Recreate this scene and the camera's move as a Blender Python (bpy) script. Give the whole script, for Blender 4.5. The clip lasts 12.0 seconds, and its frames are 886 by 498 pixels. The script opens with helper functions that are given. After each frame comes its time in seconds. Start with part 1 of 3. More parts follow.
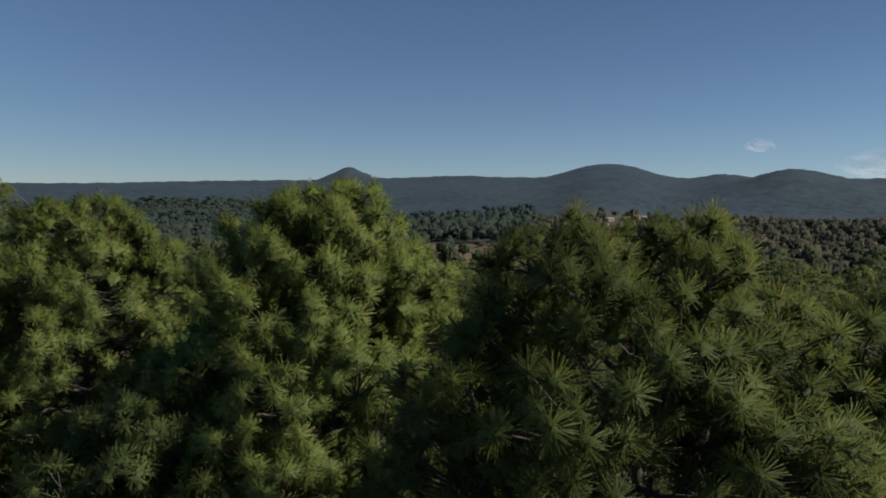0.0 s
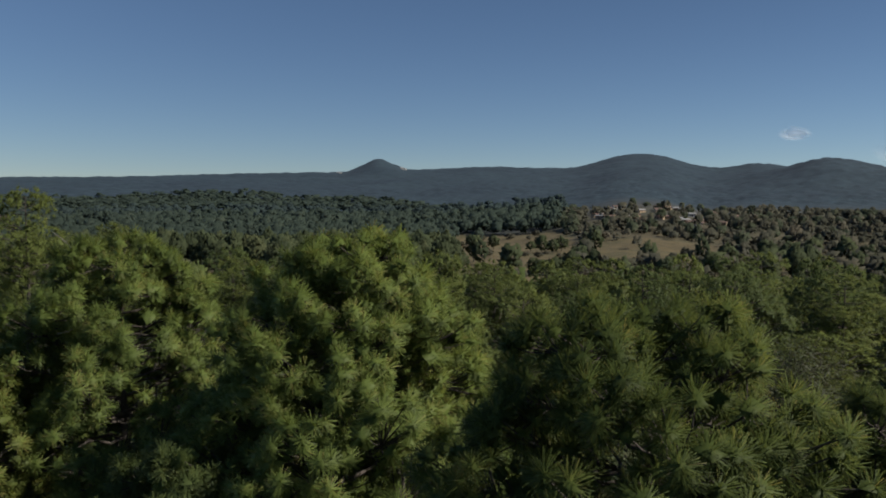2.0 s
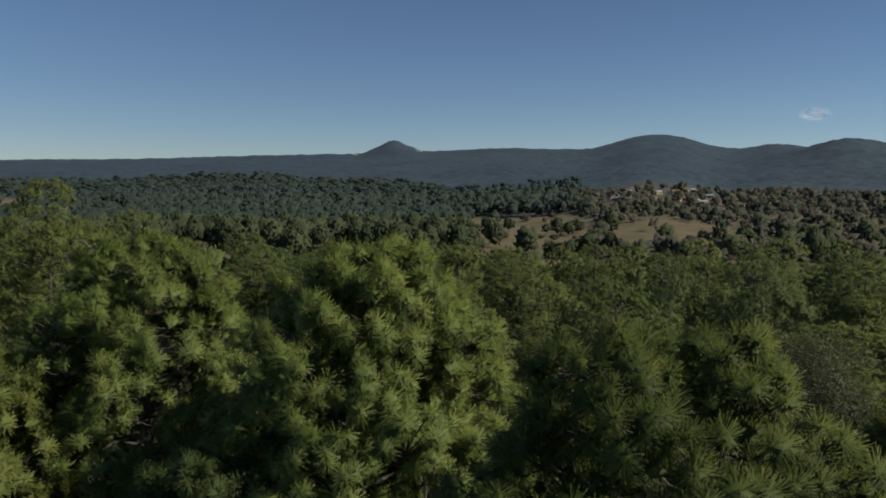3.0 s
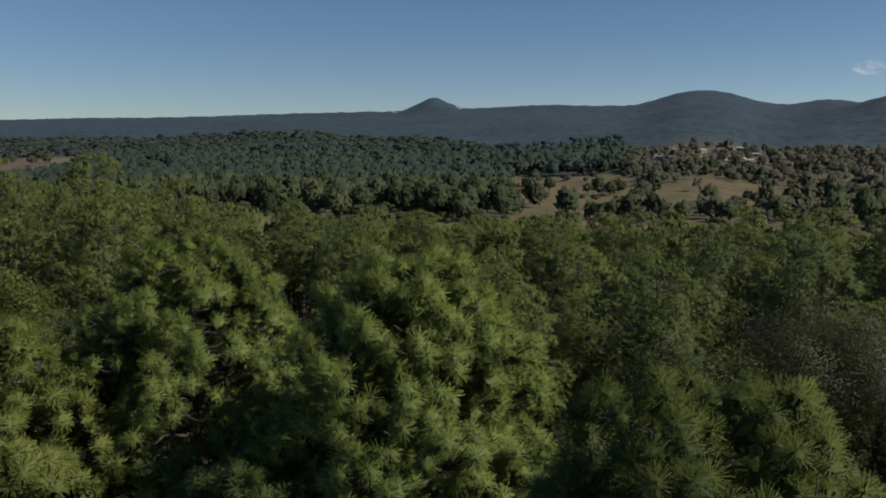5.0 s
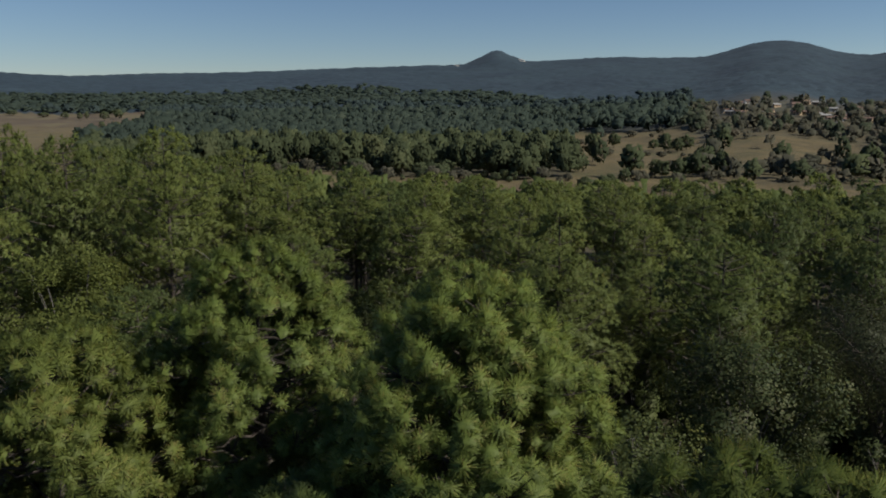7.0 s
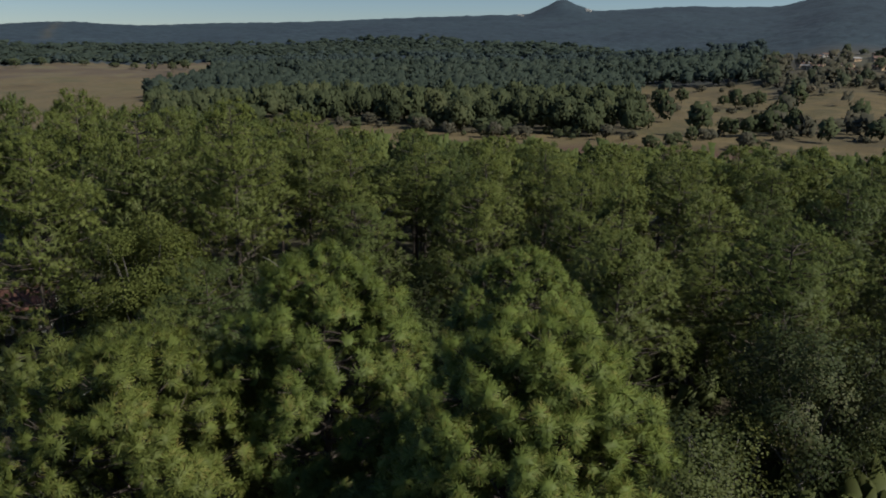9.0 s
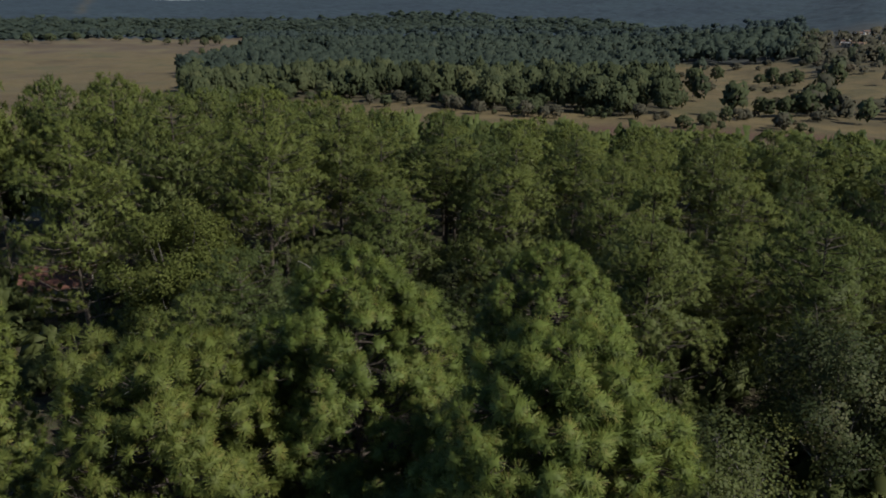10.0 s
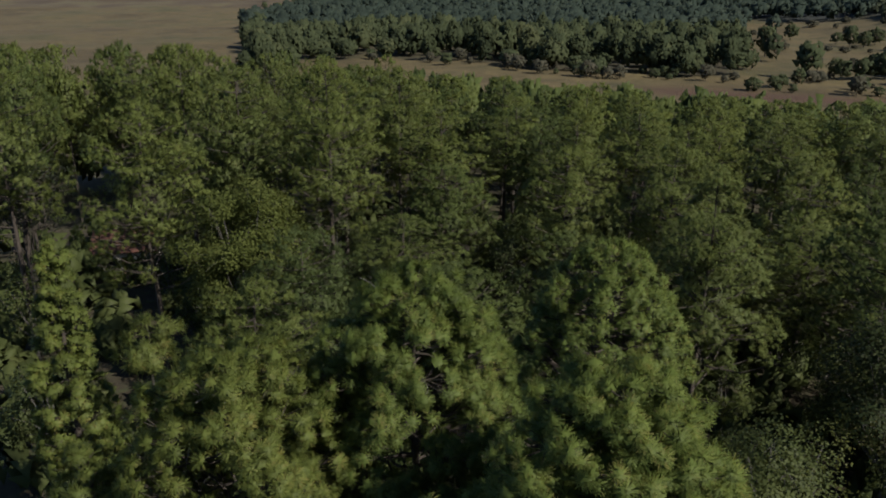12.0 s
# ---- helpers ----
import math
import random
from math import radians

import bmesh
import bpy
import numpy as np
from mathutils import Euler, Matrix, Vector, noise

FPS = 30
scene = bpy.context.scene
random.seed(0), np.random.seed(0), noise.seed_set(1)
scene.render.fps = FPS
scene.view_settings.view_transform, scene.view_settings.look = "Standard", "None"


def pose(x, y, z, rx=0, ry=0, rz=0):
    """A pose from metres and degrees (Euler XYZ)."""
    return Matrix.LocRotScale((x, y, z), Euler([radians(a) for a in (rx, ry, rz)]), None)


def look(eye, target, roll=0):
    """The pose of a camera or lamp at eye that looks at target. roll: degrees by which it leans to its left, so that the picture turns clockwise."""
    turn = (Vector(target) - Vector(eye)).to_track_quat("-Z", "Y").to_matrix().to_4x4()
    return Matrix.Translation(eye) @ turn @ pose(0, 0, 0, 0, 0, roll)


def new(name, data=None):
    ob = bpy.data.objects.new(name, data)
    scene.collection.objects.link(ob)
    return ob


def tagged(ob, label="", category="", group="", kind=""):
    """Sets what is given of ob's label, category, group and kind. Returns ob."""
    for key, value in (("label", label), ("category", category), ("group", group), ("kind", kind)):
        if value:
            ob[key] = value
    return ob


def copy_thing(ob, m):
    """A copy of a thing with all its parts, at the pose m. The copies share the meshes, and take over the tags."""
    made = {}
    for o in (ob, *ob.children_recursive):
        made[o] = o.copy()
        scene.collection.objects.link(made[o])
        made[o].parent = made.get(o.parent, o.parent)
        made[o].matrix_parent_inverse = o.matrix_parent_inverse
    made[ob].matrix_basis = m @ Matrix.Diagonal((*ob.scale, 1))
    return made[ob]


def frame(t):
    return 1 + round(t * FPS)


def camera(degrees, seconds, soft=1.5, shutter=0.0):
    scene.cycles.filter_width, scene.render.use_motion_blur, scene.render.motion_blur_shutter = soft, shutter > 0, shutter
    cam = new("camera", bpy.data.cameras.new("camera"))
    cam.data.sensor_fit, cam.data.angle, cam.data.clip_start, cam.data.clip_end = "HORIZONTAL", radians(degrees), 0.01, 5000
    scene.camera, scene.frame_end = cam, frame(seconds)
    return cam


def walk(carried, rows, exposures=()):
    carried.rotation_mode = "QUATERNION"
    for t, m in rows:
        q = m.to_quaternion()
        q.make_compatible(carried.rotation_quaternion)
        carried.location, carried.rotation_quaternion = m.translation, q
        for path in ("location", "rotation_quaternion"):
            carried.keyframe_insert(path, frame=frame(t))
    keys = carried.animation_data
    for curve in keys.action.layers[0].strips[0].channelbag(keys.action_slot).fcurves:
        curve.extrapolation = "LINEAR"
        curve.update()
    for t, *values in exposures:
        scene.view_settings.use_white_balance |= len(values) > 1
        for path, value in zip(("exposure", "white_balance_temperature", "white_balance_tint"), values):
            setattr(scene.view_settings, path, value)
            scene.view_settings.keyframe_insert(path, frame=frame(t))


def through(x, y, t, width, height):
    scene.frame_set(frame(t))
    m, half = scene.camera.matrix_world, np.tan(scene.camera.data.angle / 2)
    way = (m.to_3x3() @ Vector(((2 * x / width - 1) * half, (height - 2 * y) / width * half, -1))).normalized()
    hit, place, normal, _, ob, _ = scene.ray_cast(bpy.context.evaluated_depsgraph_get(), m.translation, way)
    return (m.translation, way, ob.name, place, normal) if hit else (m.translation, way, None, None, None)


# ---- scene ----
cam = camera(58.7, 12.0, soft=1.85)
PATH = [
    (0, (0.531, 0.723, 16.657), (0.424, 2.718, 16.565), 0.9),
    (0.5, (0.58, 0.654, 16.912), (0.454, 2.648, 16.82), 0.9),
    (1, (0.635, 0.564, 17.188), (0.489, 2.556, 17.095), 0.9),
    (1.5, (0.647, 0.504, 17.462), (0.483, 2.495, 17.361), 0.8),
    (2, (0.633, 0.498, 17.731), (0.451, 2.486, 17.615), 0.6),
    (2.5, (0.58, 0.504, 17.993), (0.378, 2.489, 17.855), 0.5),
    (3, (0.511, 0.532, 18.243), (0.291, 2.513, 18.08), 0.5),
    (5, (0.463, 0.581, 19.274), (0.146, 2.537, 19.004), 0.4),
    (5.5, (0.422, 0.716, 19.589), (0.07, 2.662, 19.291), 0.3),
    (6, (0.393, 0.767, 19.932), (0.004, 2.702, 19.605), 0.3),
    (6.5, (0.397, 0.809, 20.282), (-0.029, 2.73, 19.927), 0.2),
    (7, (0.372, 0.909, 20.608), (-0.092, 2.816, 20.224), 0.2),
    (9, (0.258, 0.964, 22.093), (-0.342, 2.804, 21.591), 0.4),
    (9.5, (0.235, 0.963, 22.459), (-0.397, 2.785, 21.928), 0.4),
    (10, (0.187, 0.925, 22.851), (-0.476, 2.727, 22.292), 0.5),
    (10.5, (0.167, 0.912, 23.273), (-0.527, 2.693, 22.686), 0.5),
    (11, (0.126, 0.965, 23.712), (-0.598, 2.725, 23.097), 0.5),
    (11.5, (0.1, 1.003, 24.148), (-0.654, 2.741, 23.506), 0.5),
    (12, (0.069, 1.024, 24.525), (-0.713, 2.74, 23.859), 0.5),
]
walk(cam, [(t, look(eye, target, roll)) for t, eye, target, roll in PATH])

# ---- sky and sun ----
SUN_EL, SUN_AZ = 40.0, 104.0          # degrees; azimuth clockwise from +y
scene.view_settings.exposure = 0.2
world = bpy.data.worlds.new("world")
scene.world = world
world.use_nodes = True
wn = world.node_tree.nodes
sky = wn.new("ShaderNodeTexSky")
sky.sky_type = "NISHITA"
sky.sun_disc = False
sky.sun_elevation, sky.sun_rotation = radians(SUN_EL), radians(-SUN_AZ)
sky.altitude, sky.air_density, sky.dust_density, sky.ozone_density = 1500, 0.95, 0.0, 4.6
wn["Background"].inputs[1].default_value = 0.0575
world.node_tree.links.new(sky.outputs[0], wn["Background"].inputs[0])
sun = new("sun", bpy.data.lights.new("sun", "SUN"))
sun.data.energy, sun.data.angle, sun.data.color = 4.1, radians(0.53), (1.0, 0.93, 0.82)
sun_from = Vector((math.sin(radians(SUN_AZ)) * math.cos(radians(SUN_EL)), math.cos(radians(SUN_AZ)) * math.cos(radians(SUN_EL)), math.sin(radians(SUN_EL))))
sun.matrix_world = look((0, 0, 60), Vector((0, 0, 60)) - sun_from)


# ---- materials ----
def material(name):
    m = bpy.data.materials.new(name)
    m.use_nodes = True
    nodes, links = m.node_tree.nodes, m.node_tree.links
    return m, nodes, links, nodes["Principled BSDF"]


def noise_node(nodes, links, scale, detail=4.0, rough=0.6, coord="Object"):
    tc = nodes.new("ShaderNodeTexCoord")
    n = nodes.new("ShaderNodeTexNoise")
    n.inputs["Scale"].default_value, n.inputs["Detail"].default_value, n.inputs["Roughness"].default_value = scale, detail, rough
    links.new(tc.outputs[coord], n.inputs["Vector"])
    return n.outputs["Fac"]


def ramp(nodes, links, fac, stops):
    r = nodes.new("ShaderNodeValToRGB")
    while len(r.color_ramp.elements) < len(stops):
        r.color_ramp.elements.new(0.5)
    for e, (p, c) in zip(r.color_ramp.elements, stops):
        e.position, e.color = p, (*c, 1)
    links.new(fac, r.inputs["Fac"])
    return r.outputs["Color"]


def mix(nodes, links, kind, fac, a, b):
    n = nodes.new("ShaderNodeMix")
    n.data_type, n.blend_type = "RGBA", kind
    for socket, v in ((n.inputs[0], fac), (n.inputs[6], a), (n.inputs[7], b)):
        if hasattr(v, "is_output"):
            links.new(v, socket)
        else:
            socket.default_value = v if isinstance(v, float) else (*v, 1)
    return n.outputs[2]


def bump(nodes, links, bsdf, height, strength, distance):
    b = nodes.new("ShaderNodeBump")
    b.inputs["Strength"].default_value, b.inputs["Distance"].default_value = strength, distance
    links.new(height, b.inputs["Height"])
    links.new(b.outputs["Normal"], bsdf.inputs["Normal"])


def foliage(name, stops, rough=0.55, through=0.2, spread=0.3, gloss=0.2):
    """Needles or leaves: the tuft's own tint picks the colour, each tree shifts it a little, and some light passes through."""
    m, nodes, links, bsdf = material(name)
    tint = nodes.new("ShaderNodeAttribute")
    tint.attribute_name = "tint"
    info = nodes.new("ShaderNodeObjectInfo")
    colour = ramp(nodes, links, tint.outputs["Fac"], stops)
    shift = ramp(nodes, links, info.outputs["Random"], [(0.0, (1 - spread, 1 - spread, 1 - spread * 0.5)), (1.0, (1 + spread * 0.6, 1 + spread * 0.4, 1.0))])
    colour = mix(nodes, links, "MULTIPLY", 1.0, colour, shift)
    links.new(colour, bsdf.inputs["Base Color"])
    bsdf.inputs["Roughness"].default_value = rough
    bsdf.inputs["Specular IOR Level"].default_value = gloss
    back = nodes.new("ShaderNodeBsdfTranslucent")
    links.new(mix(nodes, links, "MULTIPLY", 1.0, colour, (1.9, 1.7, 1.5)), back.inputs["Color"])
    blend = nodes.new("ShaderNodeMixShader")
    blend.inputs[0].default_value = through
    links.new(bsdf.outputs[0], blend.inputs[1])
    links.new(back.outputs[0], blend.inputs[2])
    links.new(blend.outputs[0], nodes["Material Output"].inputs["Surface"])
    return m


def bark_material(name, dark, light, scale):
    m, nodes, links, bsdf = material(name)
    n = noise_node(nodes, links, scale, 6.0, 0.7)
    links.new(ramp(nodes, links, n, [(0.3, dark), (0.55, tuple((a + b) / 2 for a, b in zip(dark, light))), (0.72, light)]), bsdf.inputs["Base Color"])
    bsdf.inputs["Roughness"].default_value = 0.9
    bump(nodes, links, bsdf, n, 0.9, 0.03)
    return m


def plain(name, a, b, scale, rough=0.8, relief=0.3, depth=0.02):
    m, nodes, links, bsdf = material(name)
    n = noise_node(nodes, links, scale, 5.0, 0.65)
    links.new(ramp(nodes, links, n, [(0.3, a), (0.7, b)]), bsdf.inputs["Base Color"])
    bsdf.inputs["Roughness"].default_value = rough
    bump(nodes, links, bsdf, n, relief, depth)
    return m


NEEDLES = foliage("needles", [(0.0, (0.075, 0.095, 0.027)), (0.45, (0.134, 0.172, 0.051)), (0.85, (0.185, 0.217, 0.067)), (1.0, (0.254, 0.166, 0.063))], through=0.38, spread=0.12)
# greener needles, darkened to hold the half shade on two pines
NEEDLES_HALF_SHADE = foliage("half_shade_green_needles", [(0.0, (0.041, 0.060, 0.0195)), (0.45, (0.089, 0.123, 0.0335)), (0.85, (0.140, 0.174, 0.048)), (1.0, (0.19, 0.148, 0.058))], through=0.42, spread=0.1, gloss=0.15)
# sunlight on three pines is put into this brighter needle colour
NEEDLES_NEAR = foliage("sunlit_light_needles", [(0.0, (0.066, 0.093, 0.025)), (0.45, (0.140, 0.193, 0.049)), (0.85, (0.210, 0.255, 0.067)), (1.0, (0.272, 0.193, 0.080))], through=0.36, spread=0.1)
FOREST_LEAVES = foliage("green_oak_leaves", [(0.0, (0.066, 0.084, 0.025)), (0.5, (0.108, 0.134, 0.040)), (1.0, (0.150, 0.172, 0.055))], rough=0.8, through=0.38, spread=0.1, gloss=0.1)
NEEDLES_OLIVE = foliage("olive_needles", [(0.0, (0.070, 0.094, 0.026)), (0.45, (0.143, 0.184, 0.048)), (0.85, (0.208, 0.240, 0.065)), (1.0, (0.263, 0.189, 0.074))], through=0.38, spread=0.1)
NEEDLES_DEEP = foliage("deep_green_needles", [(0.0, (0.058, 0.083, 0.029)), (0.5, (0.104, 0.142, 0.047)), (1.0, (0.154, 0.190, 0.063))], through=0.4, spread=0.15)
# the ramp's pale end colours glints of light onto a few leaves
OAK_LEAVES = foliage("oak_leaves", [(0.0, (0.036, 0.055, 0.019)), (0.6, (0.070, 0.095, 0.033)), (1.0, (0.15, 0.16, 0.07))], rough=0.6, through=0.3, gloss=0.18)
GREEN_LEAVES = foliage("grey_green_leaves", [(0.0, (0.060, 0.082, 0.030)), (0.5, (0.096, 0.125, 0.045)), (1.0, (0.134, 0.160, 0.062))], rough=0.6, through=0.4)
GREY_LEAVES = foliage("dry_leaves", [(0.0, (0.032, 0.042, 0.020)), (0.5, (0.052, 0.065, 0.031)), (1.0, (0.080, 0.090, 0.046))], through=0.3)
# far, slope and hill greens have haze mixed into their base colour
FAR_HAZE_GREEN = foliage("far_woods_haze_green", [(0.0, (0.062, 0.081, 0.045)), (0.5, (0.096, 0.121, 0.063)), (1.0, (0.136, 0.156, 0.080))], rough=0.9, through=0.5, spread=0.0)
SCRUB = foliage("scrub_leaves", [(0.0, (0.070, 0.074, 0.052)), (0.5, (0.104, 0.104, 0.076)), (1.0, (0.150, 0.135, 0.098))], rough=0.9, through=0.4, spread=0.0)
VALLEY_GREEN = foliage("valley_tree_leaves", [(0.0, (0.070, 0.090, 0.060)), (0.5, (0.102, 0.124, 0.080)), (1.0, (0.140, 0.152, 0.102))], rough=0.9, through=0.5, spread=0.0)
SLOPE_HAZE_GREEN = foliage("slope_woods_haze_green", [(0.0, (0.052, 0.075, 0.062)), (0.5, (0.068, 0.096, 0.077)), (1.0, (0.091, 0.118, 0.090))], rough=0.9, through=0.5, spread=0.0)
HILL_HAZE_GREEN = foliage("hill_woods_haze_green", [(0.0, (0.044, 0.066, 0.066)), (0.5, (0.056, 0.082, 0.080)), (1.0, (0.070, 0.098, 0.090))], rough=0.95, through=0.4, spread=0.0)
PLASTER = plain("white_plaster", (0.42, 0.40, 0.36), (0.66, 0.64, 0.58), 0.7)
OCHRE = plain("ochre_plaster", (0.30, 0.22, 0.14), (0.44, 0.33, 0.22), 0.7)
TILES = plain("red_roof_tiles", (0.075, 0.034, 0.026), (0.14, 0.060, 0.042), 2.5, 0.85, 0.6, 0.05)
OLD_TILES = plain("weathered_roof_tiles", (0.12, 0.075, 0.058), (0.20, 0.13, 0.10), 2.5, 0.85, 0.6, 0.05)
SHEET = plain("grey_roof_sheet", (0.26, 0.25, 0.24), (0.40, 0.39, 0.37), 1.2, 0.5)
DARK_GLASS = plain("dark_window", (0.02, 0.022, 0.025), (0.035, 0.037, 0.04), 1.0, 0.15, 0.0)
DOOR_WOOD = plain("door_wood", (0.08, 0.05, 0.03), (0.14, 0.09, 0.055), 4.0)
BARK = bark_material("pine_bark", (0.026, 0.020, 0.016), (0.12, 0.10, 0.085), 9.0)
DEAD_WOOD = bark_material("dead_wood", (0.16, 0.15, 0.135), (0.36, 0.34, 0.31), 14.0)
OAK_BARK = bark_material("oak_bark", (0.05, 0.045, 0.04), (0.20, 0.19, 0.17), 11.0)


# ---- the land ----
def smooth(a, b, v):
    s = np.clip((v - a) / (b - a), 0, 1)
    return s * s * (3 - 2 * s)


def bell(v, mid, width):
    return np.exp(-((v - mid) / width) ** 2)


def wave(x, y, size, seed):
    """A cheap smooth roughness in -1..1 for arrays."""
    k = 2 * math.pi / size
    r = np.random.RandomState(seed)
    out = 0
    for i in range(5):
        a, p = r.uniform(0, 2 * math.pi), r.uniform(0, 2 * math.pi)
        out = out + np.sin(k * r.uniform(0.6, 1.6) * (x * math.cos(a) + y * math.sin(a)) + p)
    return out / 5


def land(x, y):
    x, y = np.asarray(x, float), np.asarray(y, float)
    r = np.hypot(x, y) + 1e-6
    az = np.degrees(np.arctan2(x, y))
    z = -3.0 - 9.0 * smooth(80, 180, r) - 3.0 * smooth(25, 85, r) * smooth(-20, -45, az) + 0.6 * wave(x, y, 45, 3) * smooth(8, 30, r)
    first = 640 - 270 * smooth(-6, 8, az)
    view = np.clip(az, -75, 60)
    el = 1.14 + 1.55 * np.clip((view + 38) / 36, 0, 1) + 0.25 * bell(view, -43, 3.0) + 0.12 * bell(view, -34, 7.0) + 0.10 * smooth(-26, -38, view)
    cone = 0.90 * np.clip(1.12 - np.sqrt(((view + 9.94) / 2.1) ** 2 + 0.015), 0, None) ** 1.15
    el = el + 1.0 * np.exp(-np.abs((view - 8.7) / 3.2) ** 2.6) + 0.33 * bell(view, 16.5, 1.6) + 0.1 * bell(view, -20, 6) + 0.25 * bell(view, -3, 4.0) * 0.3
    top = 24 + 2600 * np.tan(np.radians(el))
    s = np.clip((r - first) / (2600 - first), 0, 1)
    z = z + top * s ** 1.15 + 2600 * np.radians(cone) * smooth(2080, 2560, r) - 260 * smooth(2650, 4300, r)
    z = z + 43 * bell(az, 20.4, 3.0) * bell(r, 1520, 300) + 20 * bell(az, 24.5, 3) * bell(r, 1500, 350)
    z = z + wave(x, y, 420, 5) * 9 * smooth(700, 1500, r) * (1 - smooth(2300, 2600, r)) + wave(x, y, 130, 6) * 1.2 * smooth(250, 600, r)
    return z


def field_cover(x, y):
    """1 on the ploughed and stubble fields, 0 in the woods."""
    r, az = np.hypot(x, y), np.degrees(np.arctan2(x, y))
    w = wave(x, y, 90, 11) * 0.6 + wave(x, y, 35, 12) * 0.4
    left = smooth(-33.6, -34.0, az + 1.1 * w + 4.2 * smooth(760, 600, r)) * smooth(270, 310, r) * smooth(1010, 985, r + 12 * w)
    strip = smooth(160, 175, r + 8 * w) * smooth(320, 308, r + 24 * w - 50 * smooth(-14, -30, az)) * smooth(-38, -34, az)
    glade = smooth(300, 315, r) * smooth(660, 630, r + 30 * w + 10 * az) * smooth(-5.0, -4.2, az + 0.6 * w) * smooth(5.2, 4.0, az + 1.2 * w)
    glade = glade + smooth(395, 412, r + 14 * w) * smooth(525, 505, r + 14 * w) * smooth(3, 4, az) * smooth(15, 13.5, az + w)
    scar = bell(az, -44.3 + (r - 1500) * 0.001, 0.28) * smooth(1500, 1700, r) * smooth(2560, 2450, r) * 0.3
    return np.clip(left + strip + glade * 0.95 + scar, 0, 1), left, strip


def from_arrays(name, verts, faces, mat, tint=None, shade=False, normals=None):
    me = bpy.data.meshes.new(name)
    verts, faces = np.asarray(verts, np.float32), np.asarray(faces, np.int32)
    n, k = faces.shape
    me.vertices.add(len(verts))
    me.vertices.foreach_set("co", verts.ravel())
    me.loops.add(n * k)
    me.loops.foreach_set("vertex_index", faces.ravel())
    me.polygons.add(n)
    me.polygons.foreach_set("loop_start", np.arange(0, n * k, k, dtype=np.int32))
    me.update(calc_edges=True)
    if shade:
        me.polygons.foreach_set("use_smooth", np.ones(n, bool))
    if tint is not None:
        at = me.attributes.new("tint", "FLOAT", "POINT")
        at.data.foreach_set("value", np.asarray(tint, np.float32))
    if normals is not None:
        me.polygons.foreach_set("use_smooth", np.ones(n, bool))
        me.normals_split_custom_set_from_vertices(np.asarray(normals, np.float32))
    me.materials.append(mat)
    return me


def ground_material():
    m, nodes, links, bsdf = material("ground")
    a = nodes.new("ShaderNodeAttribute")
    a.attribute_name = "cover"
    sep = nodes.new("ShaderNodeSeparateColor")
    links.new(a.outputs["Color"], sep.inputs[0])
    fine = noise_node(nodes, links, 0.9, 8.0, 0.7)
    broad = noise_node(nodes, links, 0.02, 6.0, 0.6)
    litter = ramp(nodes, links, fine, [(0.3, (0.032, 0.025, 0.014)), (0.5, (0.056, 0.045, 0.025)), (0.66, (0.056, 0.070, 0.025))])
    straw = ramp(nodes, links, broad, [(0.35, (0.086, 0.065, 0.027)), (0.5, (0.130, 0.101, 0.045)), (0.62, (0.080, 0.070, 0.028))])
    plough = ramp(nodes, links, broad, [(0.36, (0.070, 0.050, 0.030)), (0.50, (0.095, 0.072, 0.041)), (0.60, (0.125, 0.104, 0.052)), (0.7, (0.080, 0.078, 0.036))])
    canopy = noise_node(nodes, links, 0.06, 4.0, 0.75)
    # canopy colour of the far hills, with the blue of haze painted in
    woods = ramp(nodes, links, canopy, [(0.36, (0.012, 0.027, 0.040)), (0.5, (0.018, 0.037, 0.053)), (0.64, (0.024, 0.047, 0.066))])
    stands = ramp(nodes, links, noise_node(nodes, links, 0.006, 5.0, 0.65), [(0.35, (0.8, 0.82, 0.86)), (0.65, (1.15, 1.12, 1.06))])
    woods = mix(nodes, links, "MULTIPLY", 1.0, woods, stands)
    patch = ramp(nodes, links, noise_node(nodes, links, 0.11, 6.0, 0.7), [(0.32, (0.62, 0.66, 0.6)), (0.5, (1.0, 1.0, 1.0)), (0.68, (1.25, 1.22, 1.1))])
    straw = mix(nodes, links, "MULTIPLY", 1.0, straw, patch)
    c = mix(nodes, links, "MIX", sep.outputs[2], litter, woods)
    c = mix(nodes, links, "MIX", sep.outputs[0], c, straw)
    c = mix(nodes, links, "MIX", sep.outputs[1], c, plough)
    earth = ramp(nodes, links, fine, [(0.35, (0.070, 0.036, 0.022)), (0.65, (0.105, 0.058, 0.036))])
    c = mix(nodes, links, "MIX", a.outputs["Alpha"], c, earth)
    links.new(c, bsdf.inputs["Base Color"])
    bsdf.inputs["Roughness"].default_value = 0.95
    relief = mix(nodes, links, "MIX", sep.outputs[2], fine, canopy)
    bump(nodes, links, bsdf, relief, 0.7, 0.6)
    return m


def treeline(x, y):
    """The height that the tops of the grove keep to, by direction and distance."""
    az, r = np.degrees(np.arctan2(x, y)), np.hypot(x, y)
    return 22.2 + r * np.interp(az, (-60, -52, -43, -34, -28, -21, -12, -2, 5, 30), (-0.031, -0.031, -0.051, -0.072, -0.080, -0.100, -0.111, -0.116, -0.110, -0.099))


